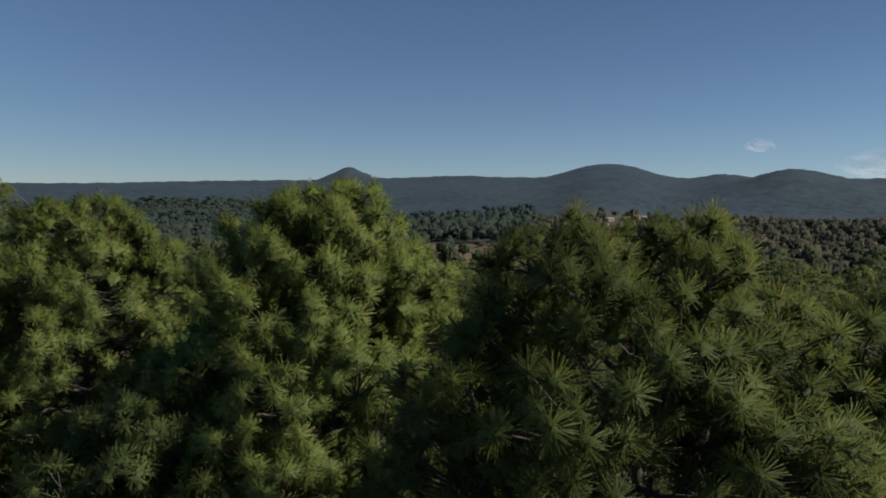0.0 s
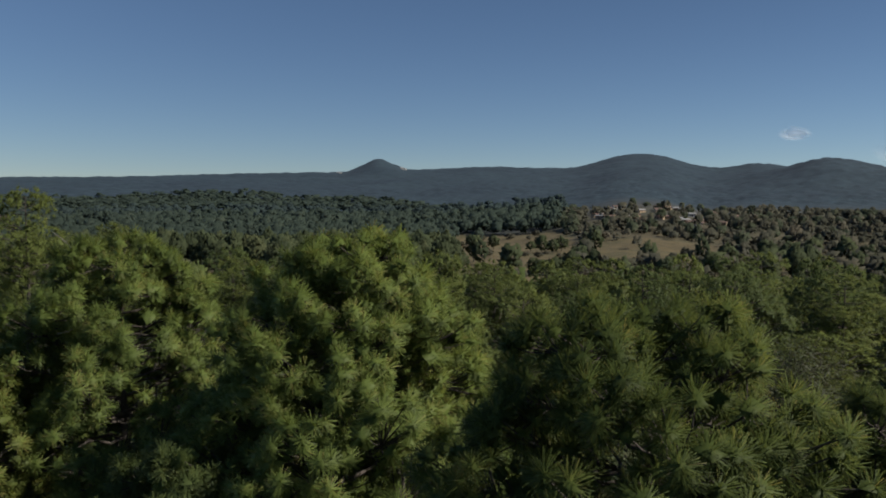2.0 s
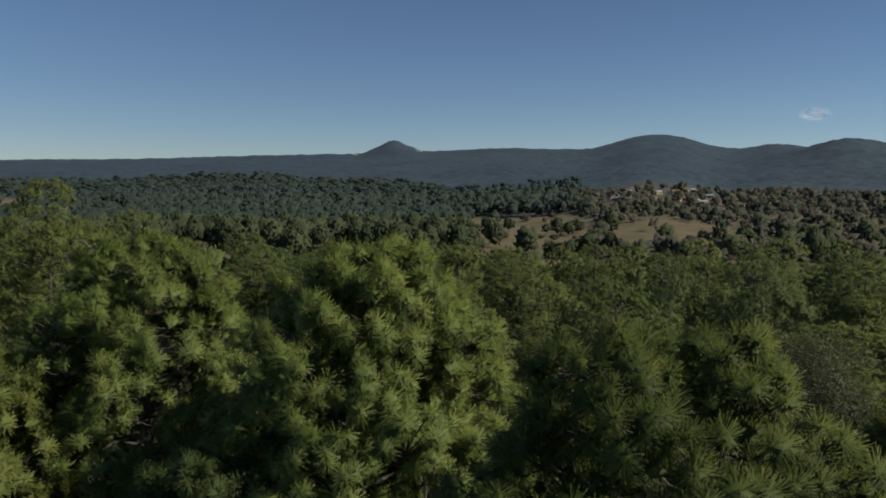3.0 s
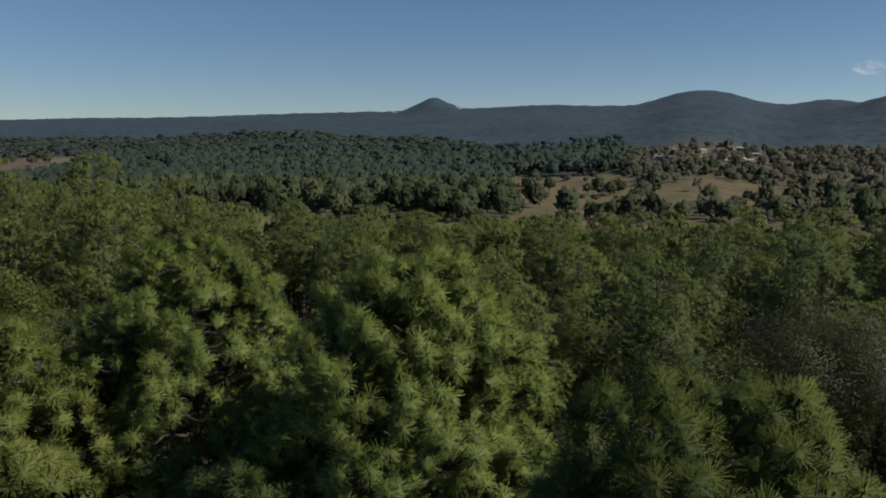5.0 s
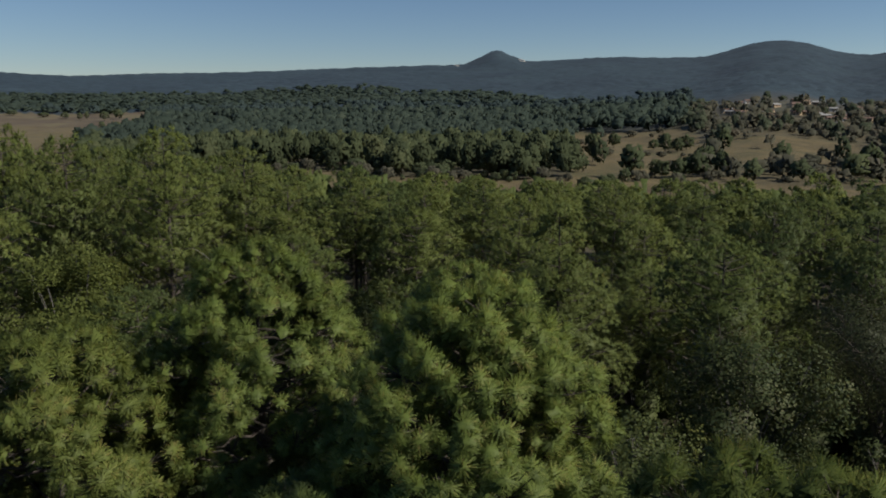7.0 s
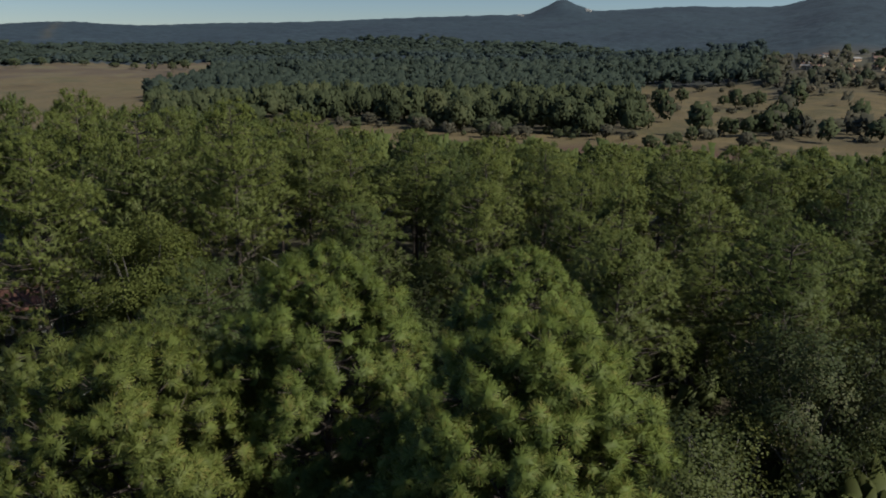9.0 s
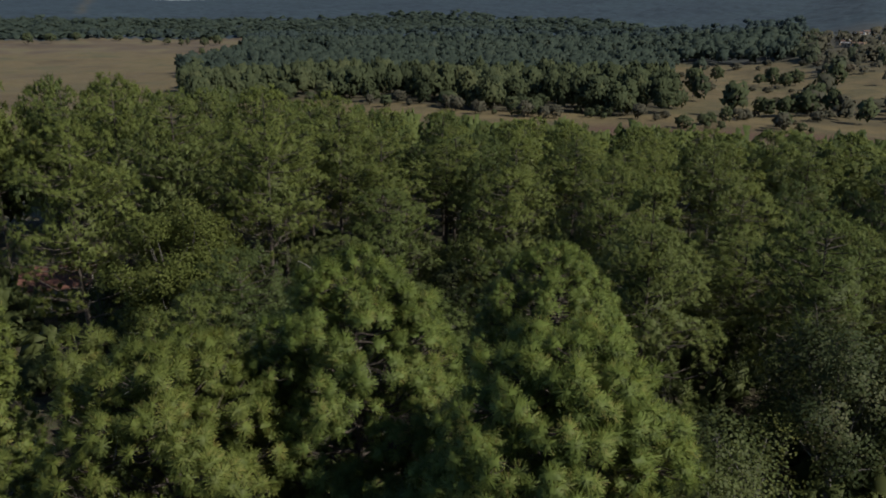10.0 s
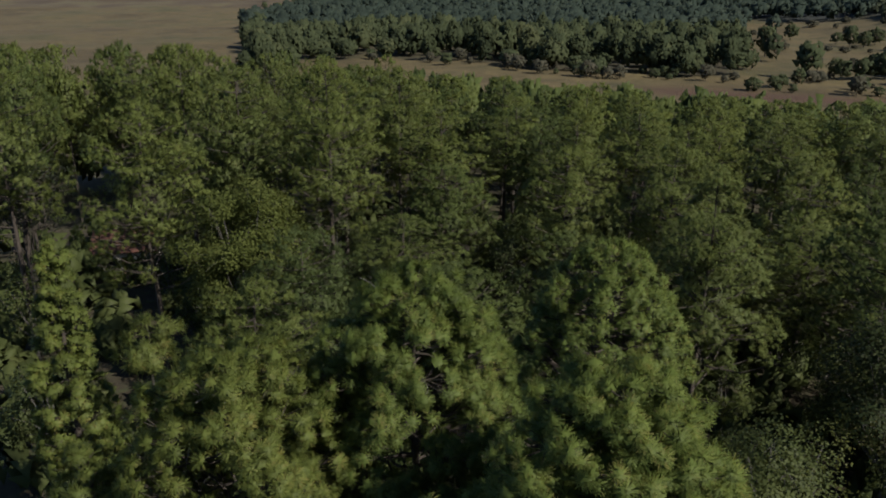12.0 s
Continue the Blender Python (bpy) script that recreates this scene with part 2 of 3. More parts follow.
def build_ground():
    az = np.concatenate([np.arange(-72, 48, 0.33), np.arange(48, 288, 4.0)])
    rr = np.concatenate([[0.02], np.geomspace(3, 220, 44), np.geomspace(226, 700, 60), np.geomspace(712, 2680, 150), np.geomspace(2760, 4900, 10)])
    A, R = np.meshgrid(np.radians(az), rr)
    X, Y = R * np.sin(A), R * np.cos(A)
    cover, left, strip = field_cover(X, Y)
    # the closed canopy of the hills, as uneven relief
    Z = land(X, Y) + np.random.RandomState(9).uniform(-1.0, 3.2, X.shape) * smooth(840, 1000, R) * smooth(2700, 2640, R) * (1 - cover)
    n, k = len(rr), len(az)
    i = np.arange(n - 1)[:, None] * k
    j, j2 = np.arange(k)[None, :], (np.arange(k)[None, :] + 1) % k
    faces = np.stack([i + j, i + j2, i + k + j2, i + k + j], -1).reshape(-1, 4)[:, ::-1]
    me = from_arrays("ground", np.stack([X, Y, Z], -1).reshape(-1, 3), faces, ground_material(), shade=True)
    scrubland = 0.5 * smooth(3, 6, np.degrees(A)) * smooth(300, 340, R) * smooth(950, 750, R)
    cover = np.maximum(cover, scrubland)
    red = strip * bell(R + wave(X, Y, 60, 4) * 4, 272, 11) * smooth(-13, -8, np.degrees(A)) * 0.95
    stubble = left * (0.25 + 0.75 * smooth(790, 810, R + 20 * wave(X, Y, 160, 8) + 3 * (np.degrees(A) + 40)))
    # third channel: litter gives way to the haze-blue canopy with distance
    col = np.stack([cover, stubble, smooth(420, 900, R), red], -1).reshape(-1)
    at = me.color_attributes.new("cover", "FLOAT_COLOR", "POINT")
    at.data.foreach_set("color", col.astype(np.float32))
    return tagged(new("ground", me), "rolling land with pine litter, straw meadow and ploughed fields", "ground", kind="structure")


build_ground()


# ---- making trees ----
def part(name, mesh, parent, label="", kind=""):
    ob = new(name, mesh)
    ob.parent = parent
    return tagged(ob, label, kind=kind)


def unit(v):
    return v / np.maximum(np.linalg.norm(v, axis=-1, keepdims=True), 1e-9)


def tube(points, radii, sides):
    """A tapered tube along points: vertices and quads."""
    p, n = np.asarray(points, float), len(points)
    d = unit(np.gradient(p, axis=0))
    ref = np.array([0.37, 0.91, 0.13]) if abs(d[0, 2]) > 0.8 else np.array([0.02, 0.03, 1.0])
    a = unit(np.cross(d, ref))
    b = np.cross(d, a)
    w = np.linspace(0, 2 * math.pi, sides, endpoint=False)
    ring = a[:, None] * np.cos(w)[None, :, None] + b[:, None] * np.sin(w)[None, :, None]
    v = (p[:, None] + ring * np.asarray(radii)[:, None, None]).reshape(-1, 3)
    i, j = np.arange(n - 1)[:, None] * sides, np.arange(sides)[None, :]
    j2 = (j + 1) % sides
    return v, np.stack([i + j, i + j2, i + sides + j2, i + sides + j], -1).reshape(-1, 4)


def joined(pieces):
    vs, fs, at = [], [], 0
    for v, f in pieces:
        vs.append(v)
        fs.append(np.asarray(f) + at)
        at += len(v)
    return np.concatenate(vs), np.concatenate(fs)


def tuft_needles(rng, at, axis, cushion, tints, count, length, width, hub, droop=0.12, loose=0.45, blunt=True, sway=(0.85, 0.45, 0.5), back=0.3):
    """Bottle-brush tufts: thin needles that fan out round each shoot, their flat sides to the light outside the crown.
    Returns vertices, triangles, and a tint and a rounded normal for each vertex."""
    axis = unit(axis)
    outward = unit(unit(at - hub) * 0.8 + axis * 0.5 + (0, 0, 0.8))
    base, ax, face = np.repeat(at, count, 0), np.repeat(axis, count, 0), np.repeat(outward, count, 0)
    side = unit(np.cross(ax, rng.normal(size=ax.shape)))
    lift = rng.uniform(-0.35, 1.0, len(ax))[:, None]
    d = ax * lift + side * np.sqrt(1 - lift ** 2)
    d[:, 2] -= droop * rng.uniform(0.3, 1.4, len(d))
    d = unit(d)
    base = base - ax * (length * back * rng.uniform(0, 1, len(ax)) ** 1.3)[:, None]
    ln = length * rng.uniform(0.75, 1.1, len(ax))[:, None]
    across = unit(np.cross(d, face + rng.normal(0, loose, d.shape))) * width * 0.5
    root, tip = base + d * ln * 0.06, base + d * ln
    v = (np.stack([tip + across, tip - across, root], 1) if blunt else np.stack([root - across, root + across, tip], 1)).reshape(-1, 3)
    k = count * 3
    tint = np.clip(np.repeat(tints, k) + np.repeat(rng.normal(0, 0.15 if not blunt else 0.21, len(base)), 3), 0, 0.92)
    own, shared, whole = sway
    round_ = unit(v - np.repeat(at - axis * length * 0.4, k, 0)) * own + unit(np.repeat(at - cushion, k, 0)) * shared + unit(v - hub) * whole + (0, 0, 0.12)
    return v, np.arange(len(v)).reshape(-1, 3), tint, unit(round_)


OCTA = np.array([(1, 0, 0), (0, 1, 0), (-1, 0, 0), (0, -1, 0), (0, 0, 1), (0, 0, -1)], float)
OCTA_FACES = np.array([(0, 1, 4), (1, 2, 4), (2, 3, 4), (3, 0, 4), (1, 0, 5), (2, 1, 5), (3, 2, 5), (0, 3, 5)])


def tetra(rng, at, size, hub):
    """Four-faced kernels with round normals for the smallest tufts."""
    o = unit(np.array([(1, 1, 1), (1, -1, -1), (-1, 1, -1), (-1, -1, 1)], float))[None] + rng.normal(0, 0.25, (len(at), 4, 3))
    v = at[:, None] + o * np.reshape(size, (-1, 1, 1)) * 1.25
    f = (np.arange(len(at))[:, None, None] * 4 + np.array([(0, 1, 2), (0, 3, 1), (0, 2, 3), (1, 3, 2)])[None]).reshape(-1, 3)
    return v.reshape(-1, 3), f, unit(unit(o) * 0.45 + unit(v - hub) * 0.8).reshape(-1, 3)


def puffs(rng, at, size, hub, near=0.65, wide=0.75, up=0.1, squash=1.0):
    """Small uneven eight-faced lumps with round normals, the close-set heart of far tufts."""
    n = len(at)
    turn, tip = rng.uniform(0, 1.57, n), rng.uniform(-0.5, 0.5, n)
    c, s = np.cos(turn)[:, None], np.sin(turn)[:, None]
    o = np.stack([OCTA[None, :, 0] * c - OCTA[None, :, 1] * s, OCTA[None, :, 0] * s + OCTA[None, :, 1] * c, OCTA[None, :, 2] * 0.9 + OCTA[None, :, 0] * tip[:, None] * 0.4], -1)
    o = o * rng.uniform(0.6, 1.3, (n, 6, 1)) + rng.normal(0, 0.16, (n, 6, 3))
    o[:, :, 2] *= squash
    v = at[:, None] + o * np.reshape(size, (-1, 1, 1))
    nrm = unit(unit(o) * near + unit(v - hub) * wide + (0, 0, up))
    f = (np.arange(n)[:, None, None] * 6 + OCTA_FACES[None]).reshape(-1, 3)
    return v.reshape(-1, 3), f, nrm.reshape(-1, 3)


def pine_frame(rng, height, radius, crown, limbs, shape, pads=10, lean=0.25, pad_size=0.27, layers=0):
    """The wood of a pine and the places of its tufts: trunk line, limbs as lists of tubes, tuft places, tuft directions.
    Each limb carries two cushions of shoots, as old pines do. layers: whorls of limbs with gaps between them."""
    k = 10
    s = np.linspace(0, 1, k)
    bend = rng.normal(0, lean, 2)
    trunk = np.stack([bend[0] * np.sin(s * 2.6) * s + 0.10 * np.sin(7 * s + rng.uniform(0, 6)) * s, bend[1] * np.sin(s * 2.2) * s + 0.10 * np.sin(6 * s + rng.uniform(0, 6)) * s, s * (height - 0.75)], 1)
    trunk[:, :2] -= trunk[-1, :2] * s[:, None]
    width = 0.010 * height * (1 - s) ** 0.8 + 0.02

    def on_trunk(z):
        return np.array([np.interp(z, trunk[:, 2], trunk[:, i]) for i in range(3)])

    wood, at, axis, cushion = [], [], [], []
    turn = rng.uniform(0, 6.28)
    for i in range(limbs):
        u = (i + rng.uniform(0.1, 0.9)) / limbs
        turn += 2.4 + rng.normal(0, 0.35)
        out = np.array([math.cos(turn), math.sin(turn), 0.0])
        if shape == "dome":
            pr = radius * (1 - u ** 2.8) ** 0.55 * (0.80 + 0.20 * min(1, u / 0.25))
        elif shape == "spread":
            pr = radius * (1 - u) ** 0.42
        elif shape == "spire":
            pr = radius * (1 - u) ** 0.75 * (0.75 + 0.25 * min(1, u / 0.2))
        else:
            pr = radius * (1 - u ** 2.2) ** 0.56 * (0.70 + 0.30 * min(1, u / 0.35)) * rng.uniform(0.88, 1.1)
        pr = max(0.16 * radius, pr * rng.uniform(0.82, 1.06))
        if layers and u < 0.9 and math.sin(6.283 * u * layers + 1.6 * math.sin(turn) + 0.9 * math.sin(3 * turn)) > 0.45:
            continue
        tip_z = height - crown * (1 - u) - 0.25
        rise = pr * rng.uniform(0.2, 0.5)
        start_z = min(max(tip_z - rise, height * 0.2), height - 0.6)
        p0 = on_trunk(start_z)
        p2 = np.array([p0[0], p0[1], tip_z]) + out * pr
        p1 = p0 + out * pr * 0.6 + np.array([0, 0, (tip_z - start_z) * rng.uniform(-0.1, 0.35)])
        w = np.linspace(0, 1, 7)[:, None]
        line = p0 * (1 - w) ** 2 + 2 * p1 * w * (1 - w) + p2 * w ** 2
        line[1:-1] += rng.normal(0, 0.045 * pr ** 0.7, (5, 3))
        thick = (0.012 + 0.014 * pr) * np.linspace(1, 0.3, 7)
        pieces = [(line, thick)]
        aside = np.array([-out[1], out[0], 0])
        for q, share in ((1.0, 1.0), (rng.uniform(0.5, 0.72), 0.45)):
            if share < 1 and pr < 0.7:
                continue
            base = np.array([np.interp(q * 6, range(7), line[:, c]) for c in range(3)])
            root = np.array([np.interp(max(0, q * 6 - 1.3), range(7), line[:, c]) for c in range(3)])
            size = (0.26 + pad_size * pr) * rng.uniform(0.85, 1.2) * (0.75 + 0.25 * share)
            if share < 1:
                base = base + aside * rng.normal(0, 0.35) * pr * 0.6
            for b in range(max(int(pads * share * 0.6), int(pads * share * (0.45 + 0.55 * min(1.3, pr / 2.2)) + rng.uniform(0, 1)))):
                d = unit(rng.normal(size=3) * (1, 1, 0.75) + out * 0.35 + (0, 0, 0.42))
                end = base + d * (size, size, size * 0.8) * rng.uniform(0.6, 1.15)
                mid = root * 0.45 + end * 0.55 + rng.normal(0, 0.04, 3) - (0, 0, 0.05)
                pieces.append((np.array([root, mid, end]), np.array([0.015, 0.012, 0.008])))
                at.append(end)
                axis.append(d * 0.9 + (0, 0, 0.45) + out * 0.15)
                cushion.append(base - (0, 0, size * 0.3))
        wood.append(pieces)
    at.append(trunk[-1] + (0, 0, 0.5))
    axis.append(np.array([0, 0, 1.0]))
    cushion.append(trunk[-1] - (0, 0, 0.2))
    return trunk, width, wood, np.array(at), np.array(axis), np.array(cushion)


def pine(place, height, radius, crown, seed, label, limbs=34, needles=100, length=0.34, width=0.0125, inner=(32, 0.042), shape="round", pads=13, pad_size=0.27, needle_mat=None, near=True, group="", lean=0.25, core=0.11, sway=(0.85, 0.45, 0.5), dead=0):
    """A pine with a trunk, limbs and a crown of tufts; each tuft has long fine needles, short broad inner bundles and a small heart.
    Pines of the grove (near=False) are simpler."""
    rng = np.random.RandomState(seed)
    trunk, thick, wood, at, axis, cushion = pine_frame(rng, height, radius, crown, limbs, shape, pads, lean, pad_size, 0 if near else 2.6)
    tree = new("pine_tree")
    tree.matrix_basis = pose(*place, 0, 0, 0)
    tagged(tree, label, "tree", group)
    v, f = tube(trunk, thick, 10 if near else 6)
    part("trunk", from_arrays("trunk", v, f, BARK, shade=True), tree)
    if near:
        for pieces in wood:
            v, f = joined([tube(p, r, 6 if i == 0 else 3) for i, (p, r) in enumerate(pieces)])
            part("limb", from_arrays("limb", v, f, BARK, shade=True), tree)
        for _ in range(dead):
            line = wood[rng.randint(len(wood))][0][0]
            p = line[rng.randint(2, 6)]
            way = unit(unit(line[-1] - line[0]) + rng.normal(0, 0.7, 3) - (0, 0, 0.15)) * rng.uniform(0.06, 0.12)
            run = [p]
            for _ in range(6):
                run.append(run[-1] + way)
                way = way + rng.normal(0, 0.035, 3)
            v, f = tube(np.array(run), np.linspace(0.016, 0.005, 7), 5)
            part("dead_twig", from_arrays("dead_twig", v, f, DEAD_WOOD, shade=True), tree, "bare pale grey twig")
    else:
        v, f = joined([tube(pieces[0][0][::3], pieces[0][1][::3], 3) for pieces in wood])
        part("branchwork", from_arrays("branchwork", v, f, BARK), tree, kind="stuff")
    hub = np.array([0, 0, height - crown * 0.7])
    tints = np.clip(rng.normal(0.5, 0.16 if near else 0.1, len(at)), 0, 0.84)
    swayed = sway if near else (0.45, 0.6, 1.1)
    sets = [tuft_needles(rng, at, axis, cushion, tints, needles, length, width, hub, blunt=near, sway=swayed)]
    if near:
        # inner needles take a darker tint that holds the shade within a tuft
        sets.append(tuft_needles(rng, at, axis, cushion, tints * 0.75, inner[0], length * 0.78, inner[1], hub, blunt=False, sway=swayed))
    heart_at = at - unit(axis) * length * 0.15
    hv, hf, hn = (puffs if near else tetra)(rng, heart_at, core * rng.uniform(0.8, 1.2, len(at)), hub)
    # hearts are tinted down as well, for shade at the tuft's middle
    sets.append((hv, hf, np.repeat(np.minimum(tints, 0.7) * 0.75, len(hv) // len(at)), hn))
    if not near:
        d = unit(rng.normal(size=(520, 3)) + (0, 0, 0.15))
        inside = np.array([0, 0, height - crown * 0.58]) + d * np.array([radius * 0.60, radius * 0.60, crown * 0.35]) * rng.uniform(0.55, 1.0, (520, 1))
        if shape == "spire":
            inside[:, :2] *= np.clip((height - inside[:, 2:3]) / crown * 1.25 - 0.1, 0.05, 1)
        # bundles deep in the crown get one low tint, as painted shade
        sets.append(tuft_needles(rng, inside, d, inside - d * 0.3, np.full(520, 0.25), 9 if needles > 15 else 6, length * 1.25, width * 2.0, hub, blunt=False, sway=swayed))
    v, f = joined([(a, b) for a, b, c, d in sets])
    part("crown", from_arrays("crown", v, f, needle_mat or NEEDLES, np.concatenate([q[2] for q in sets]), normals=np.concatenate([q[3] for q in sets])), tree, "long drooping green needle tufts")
    return tree


def leafy(place, height, radius, crown, seed, label, name, leaf_mat, bark, leaves=5200, size=0.13, lumps=26, twigs=60, clump=0.36):
    """A broad-leaved tree: forked trunk, limbs to each lump of the crown, and single leaves round the lumps."""
    rng = np.random.RandomState(seed)
    tree = new(name)
    tree.matrix_basis = pose(*place)
    tagged(tree, label, "tree")
    mid = np.array([0, 0, height - crown * 0.55])
    way = unit(rng.normal(size=(lumps, 3)) + (0, 0, 0.45))
    hub = mid + way * np.array([radius, radius, crown * 0.52]) * rng.uniform(0.4, 0.98, lumps)[:, None]
    s = np.linspace(0, 1, 6)[:, None]
    stem = np.array([0, 0, 0]) * (1 - s) + (mid - (0, 0, crown * 0.2)) * s + rng.normal(0, 0.08, (6, 3)) * s
    v, f = tube(stem, np.linspace(0.022, 0.012, 6) * height, 8)
    part("trunk", from_arrays("trunk", v, f, bark, shade=True), tree)
    for h in hub[::2]:
        w = np.linspace(0, 1, 5)[:, None]
        line = stem[3] * (1 - w) + h * w + rng.normal(0, 0.1, (5, 3)) * w * (1 - w) * 4
        v, f = tube(line, np.linspace(0.07, 0.015, 5), 5)
        part("limb", from_arrays("limb", v, f, bark, shade=True), tree)
    pieces = []
    for i in range(twigs):
        h = hub[i % lumps]
        tip = h + unit(rng.normal(size=3)) * radius * 0.34
        pieces.append(tube(np.array([h - (h - stem[-1]) * 0.3, h, tip]), np.array([0.02, 0.014, 0.006]), 3))
    v, f = joined(pieces)
    part("twigwork", from_arrays("twigwork", v, f, bark), tree, kind="stuff")
    pick = rng.randint(0, lumps, leaves)
    c = hub[pick] + unit(rng.normal(size=(leaves, 3))) * (radius * clump * rng.uniform(0.35, 1.05, leaves) ** 0.6)[:, None] * (1, 1, 0.85)
    nrm = unit(unit(c - mid) + rng.normal(0, 0.7, (leaves, 3)) + (0, 0, 0.5))
    a = unit(np.cross(nrm, rng.normal(size=(leaves, 3)))) * size * rng.uniform(0.6, 1.2, leaves)[:, None]
    b = np.cross(nrm, a) * 0.42
    v = np.stack([c - a * 0.5, c - b, c + a * 0.5, c + b], 1).reshape(-1, 3)
    soft = np.repeat(unit(unit(c - hub[pick]) * 0.8 + unit(c - mid) * 0.5 + nrm * 0.5), 4, 0)
    tint = np.clip(np.repeat(rng.normal(0.45, 0.16, lumps)[pick] + rng.normal(0, 0.16, leaves), 4), 0, 1)
    part("crown", from_arrays("crown", v, np.arange(len(v)).reshape(-1, 4), leaf_mat, tint, normals=soft), tree)
    return tree


def stand(x, y, drop=0.15):
    return (x, y, float(land(x, y)) - drop)


def tall(x, y, top):
    return top - float(land(x, y)) + 0.15


# ---- the near pines, each where it stands ----
def near_pine(x, y, top, radius, crown, seed, label, **more):
    return pine(stand(x, y), tall(x, y, top), radius, crown, seed, label, **more)


near_pine(2.1, 9.4, 16.75, 3.2, 5.6, 11, "tall broad pine with dense tufts of long needles", limbs=74, shape="spread", pads=15, pad_size=0.2, needles=120, width=0.0082, length=0.235, dead=14, core=0.11, inner=(24, 0.034), needle_mat=NEEDLES_HALF_SHADE, sway=(1.1, 0.35, 0.55))
near_pine(5.2, 9.6, 15.9, 2.2, 4.8, 12, "leaning pine with drooping needle tufts", limbs=46, shape="spread", pads=14, pad_size=0.2, needles=120, width=0.0082, length=0.235, core=0.11, inner=(24, 0.034), needle_mat=NEEDLES_HALF_SHADE, sway=(1.1, 0.35, 0.55))
near_pine(-2.5, 15.2, 17.2, 3.1, 6.2, 13, "rounded pine with a dark shaded side", limbs=88, shape="spread", pads=14, pad_size=0.2, needles=104, length=0.26, width=0.0108, needle_mat=NEEDLES_NEAR, dead=16, core=0.14, sway=(1.1, 0.4, 0.55))
near_pine(-8.9, 18.8, 16.95, 3.5, 7.4, 14, "olive-green pine with bare twigs showing", limbs=88, shape="spread", pads=14, pad_size=0.2, needles=92, length=0.265, width=0.0125, needle_mat=NEEDLES_NEAR, dead=34, core=0.14, sway=(1.1, 0.4, 0.55))
near_pine(-12.4, 15.6, 15.4, 2.75, 5.2, 15, "light green pine with thick round tufts", limbs=64, shape="dome", pads=13, pad_size=0.2, needles=84, length=0.27, width=0.015, needle_mat=NEEDLES_OLIVE, dead=20, core=0.14, sway=(1.1, 0.4, 0.55))
near_pine(-6.7, 33.4, 13.6, 3.7, 9.0, 16, "dense dome-shaped pine with small tufts", limbs=165, shape="dome", pads=10, pad_size=0.08, needles=30, inner=(10, 0.04), width=0.022, length=0.28, core=0.14, needle_mat=NEEDLES_NEAR, sway=(0.7, 0.5, 1.0))
near_pine(-21.0, 20.8, 12.4, 0.9, 1.8, 17, "slim pine with a long bare trunk", limbs=9, needles=40, width=0.02)
near_pine(-25.3, 20.6, 14.7, 1.95, 11.0, 19, "young slender pine with a pointed light green crown", limbs=70, shape="spire", needles=30, inner=(12, 0.04), width=0.03, length=0.26, core=0.17, pad_size=0.14, needle_mat=NEEDLES_OLIVE)
# darker needles here stand in for shade between the taller pines
near_pine(-5.3, 13.6, 13.6, 2.5, 6.5, 21, "pine growing between two taller ones", limbs=46, pad_size=0.15, needles=80, length=0.27, width=0.014, needle_mat=NEEDLES_DEEP, dead=16, core=0.14, sway=(1.1, 0.4, 0.55))
near_pine(-16.6, 13.9, 12.2, 1.0, 3.6, 20, "low light green pine beside a taller one", limbs=22, pad_size=0.2, needles=80, width=0.013, length=0.26, core=0.15, needle_mat=NEEDLES_OLIVE)

pine(stand(-3.4, 42.6), tall(-3.4, 42.6, 15.2), 5.0, 12.5, 22, "broad conical pine with lit clumps of needles and open twigs", limbs=150, needles=18, length=0.34, width=0.032, core=0.10, shape="spire", pads=9, pad_size=0.12, near=False, needle_mat=NEEDLES, lean=0.4)

# ---- pines of the grove: models that repeat ----
SHAPES = [("broad pine with ragged layered crown", 15.5, 4.3, 10.4, 116, "round", NEEDLES), ("tall pine with an open rounded crown", 22.6, 4.2, 12.4, 126, "round", NEEDLES),
          ("pine with a domed dark green crown", 15.4, 4.4, 9.4, 110, "dome", NEEDLES_DEEP), ("young slender pine with a pointed crown", 14.0, 2.4, 10.5, 54, "spire", NEEDLES),
          ("tall green pine with layered crown", 21.0, 4.3, 11.2, 114, "dome", NEEDLES)]
# three degrees of fineness, by the distance at which they stand: limbs, pads, needles and their length and width, heart
FINENESS = [(0.0, 1.0, 9, 18, 0.34, 0.032, 0.10), (62.0, 0.78, 9, 12, 0.38, 0.050, 0.11), (94.0, 0.55, 9, 9, 0.48, 0.075, 0.15)]
FIRST = [[(-15.5, 58.0), (-30.8, 48.6), (5.9, 50.6), (-47.0, 30.0), (-38.0, 38.2)], [(-62.0, 72.0), (-71.7, 70.6), (-23.4, 75.4), (-60.0, 66.0), (-84.0, 42.0)],
         [(-24.2, 96.4), (12.3, 97.3), (-40.5, 92.0), (-60.0, 84.0), (-4.0, 103.0)]]
MODELS = []
for row, (least, share, pads, needles, length, width, heart) in enumerate(FINENESS):
    for i, ((x, y), (label, h, r, c, n, shape, mat)) in enumerate(zip(FIRST[row], SHAPES)):
        tall_ = min(h, max(10.0, float(treeline(x, y) - land(x, y)))) if row else h
        MODELS.append((pine(stand(x, y), tall_, r, c * tall_ / h, 31 + i + 20 * row, label, limbs=int(n * share), needles=needles, length=length, width=width, core=heart, shape=shape,
                            pads=pads, pad_size=0.14, near=False, group="pines of the grove", needle_mat=mat, lean=0.5), tall_))


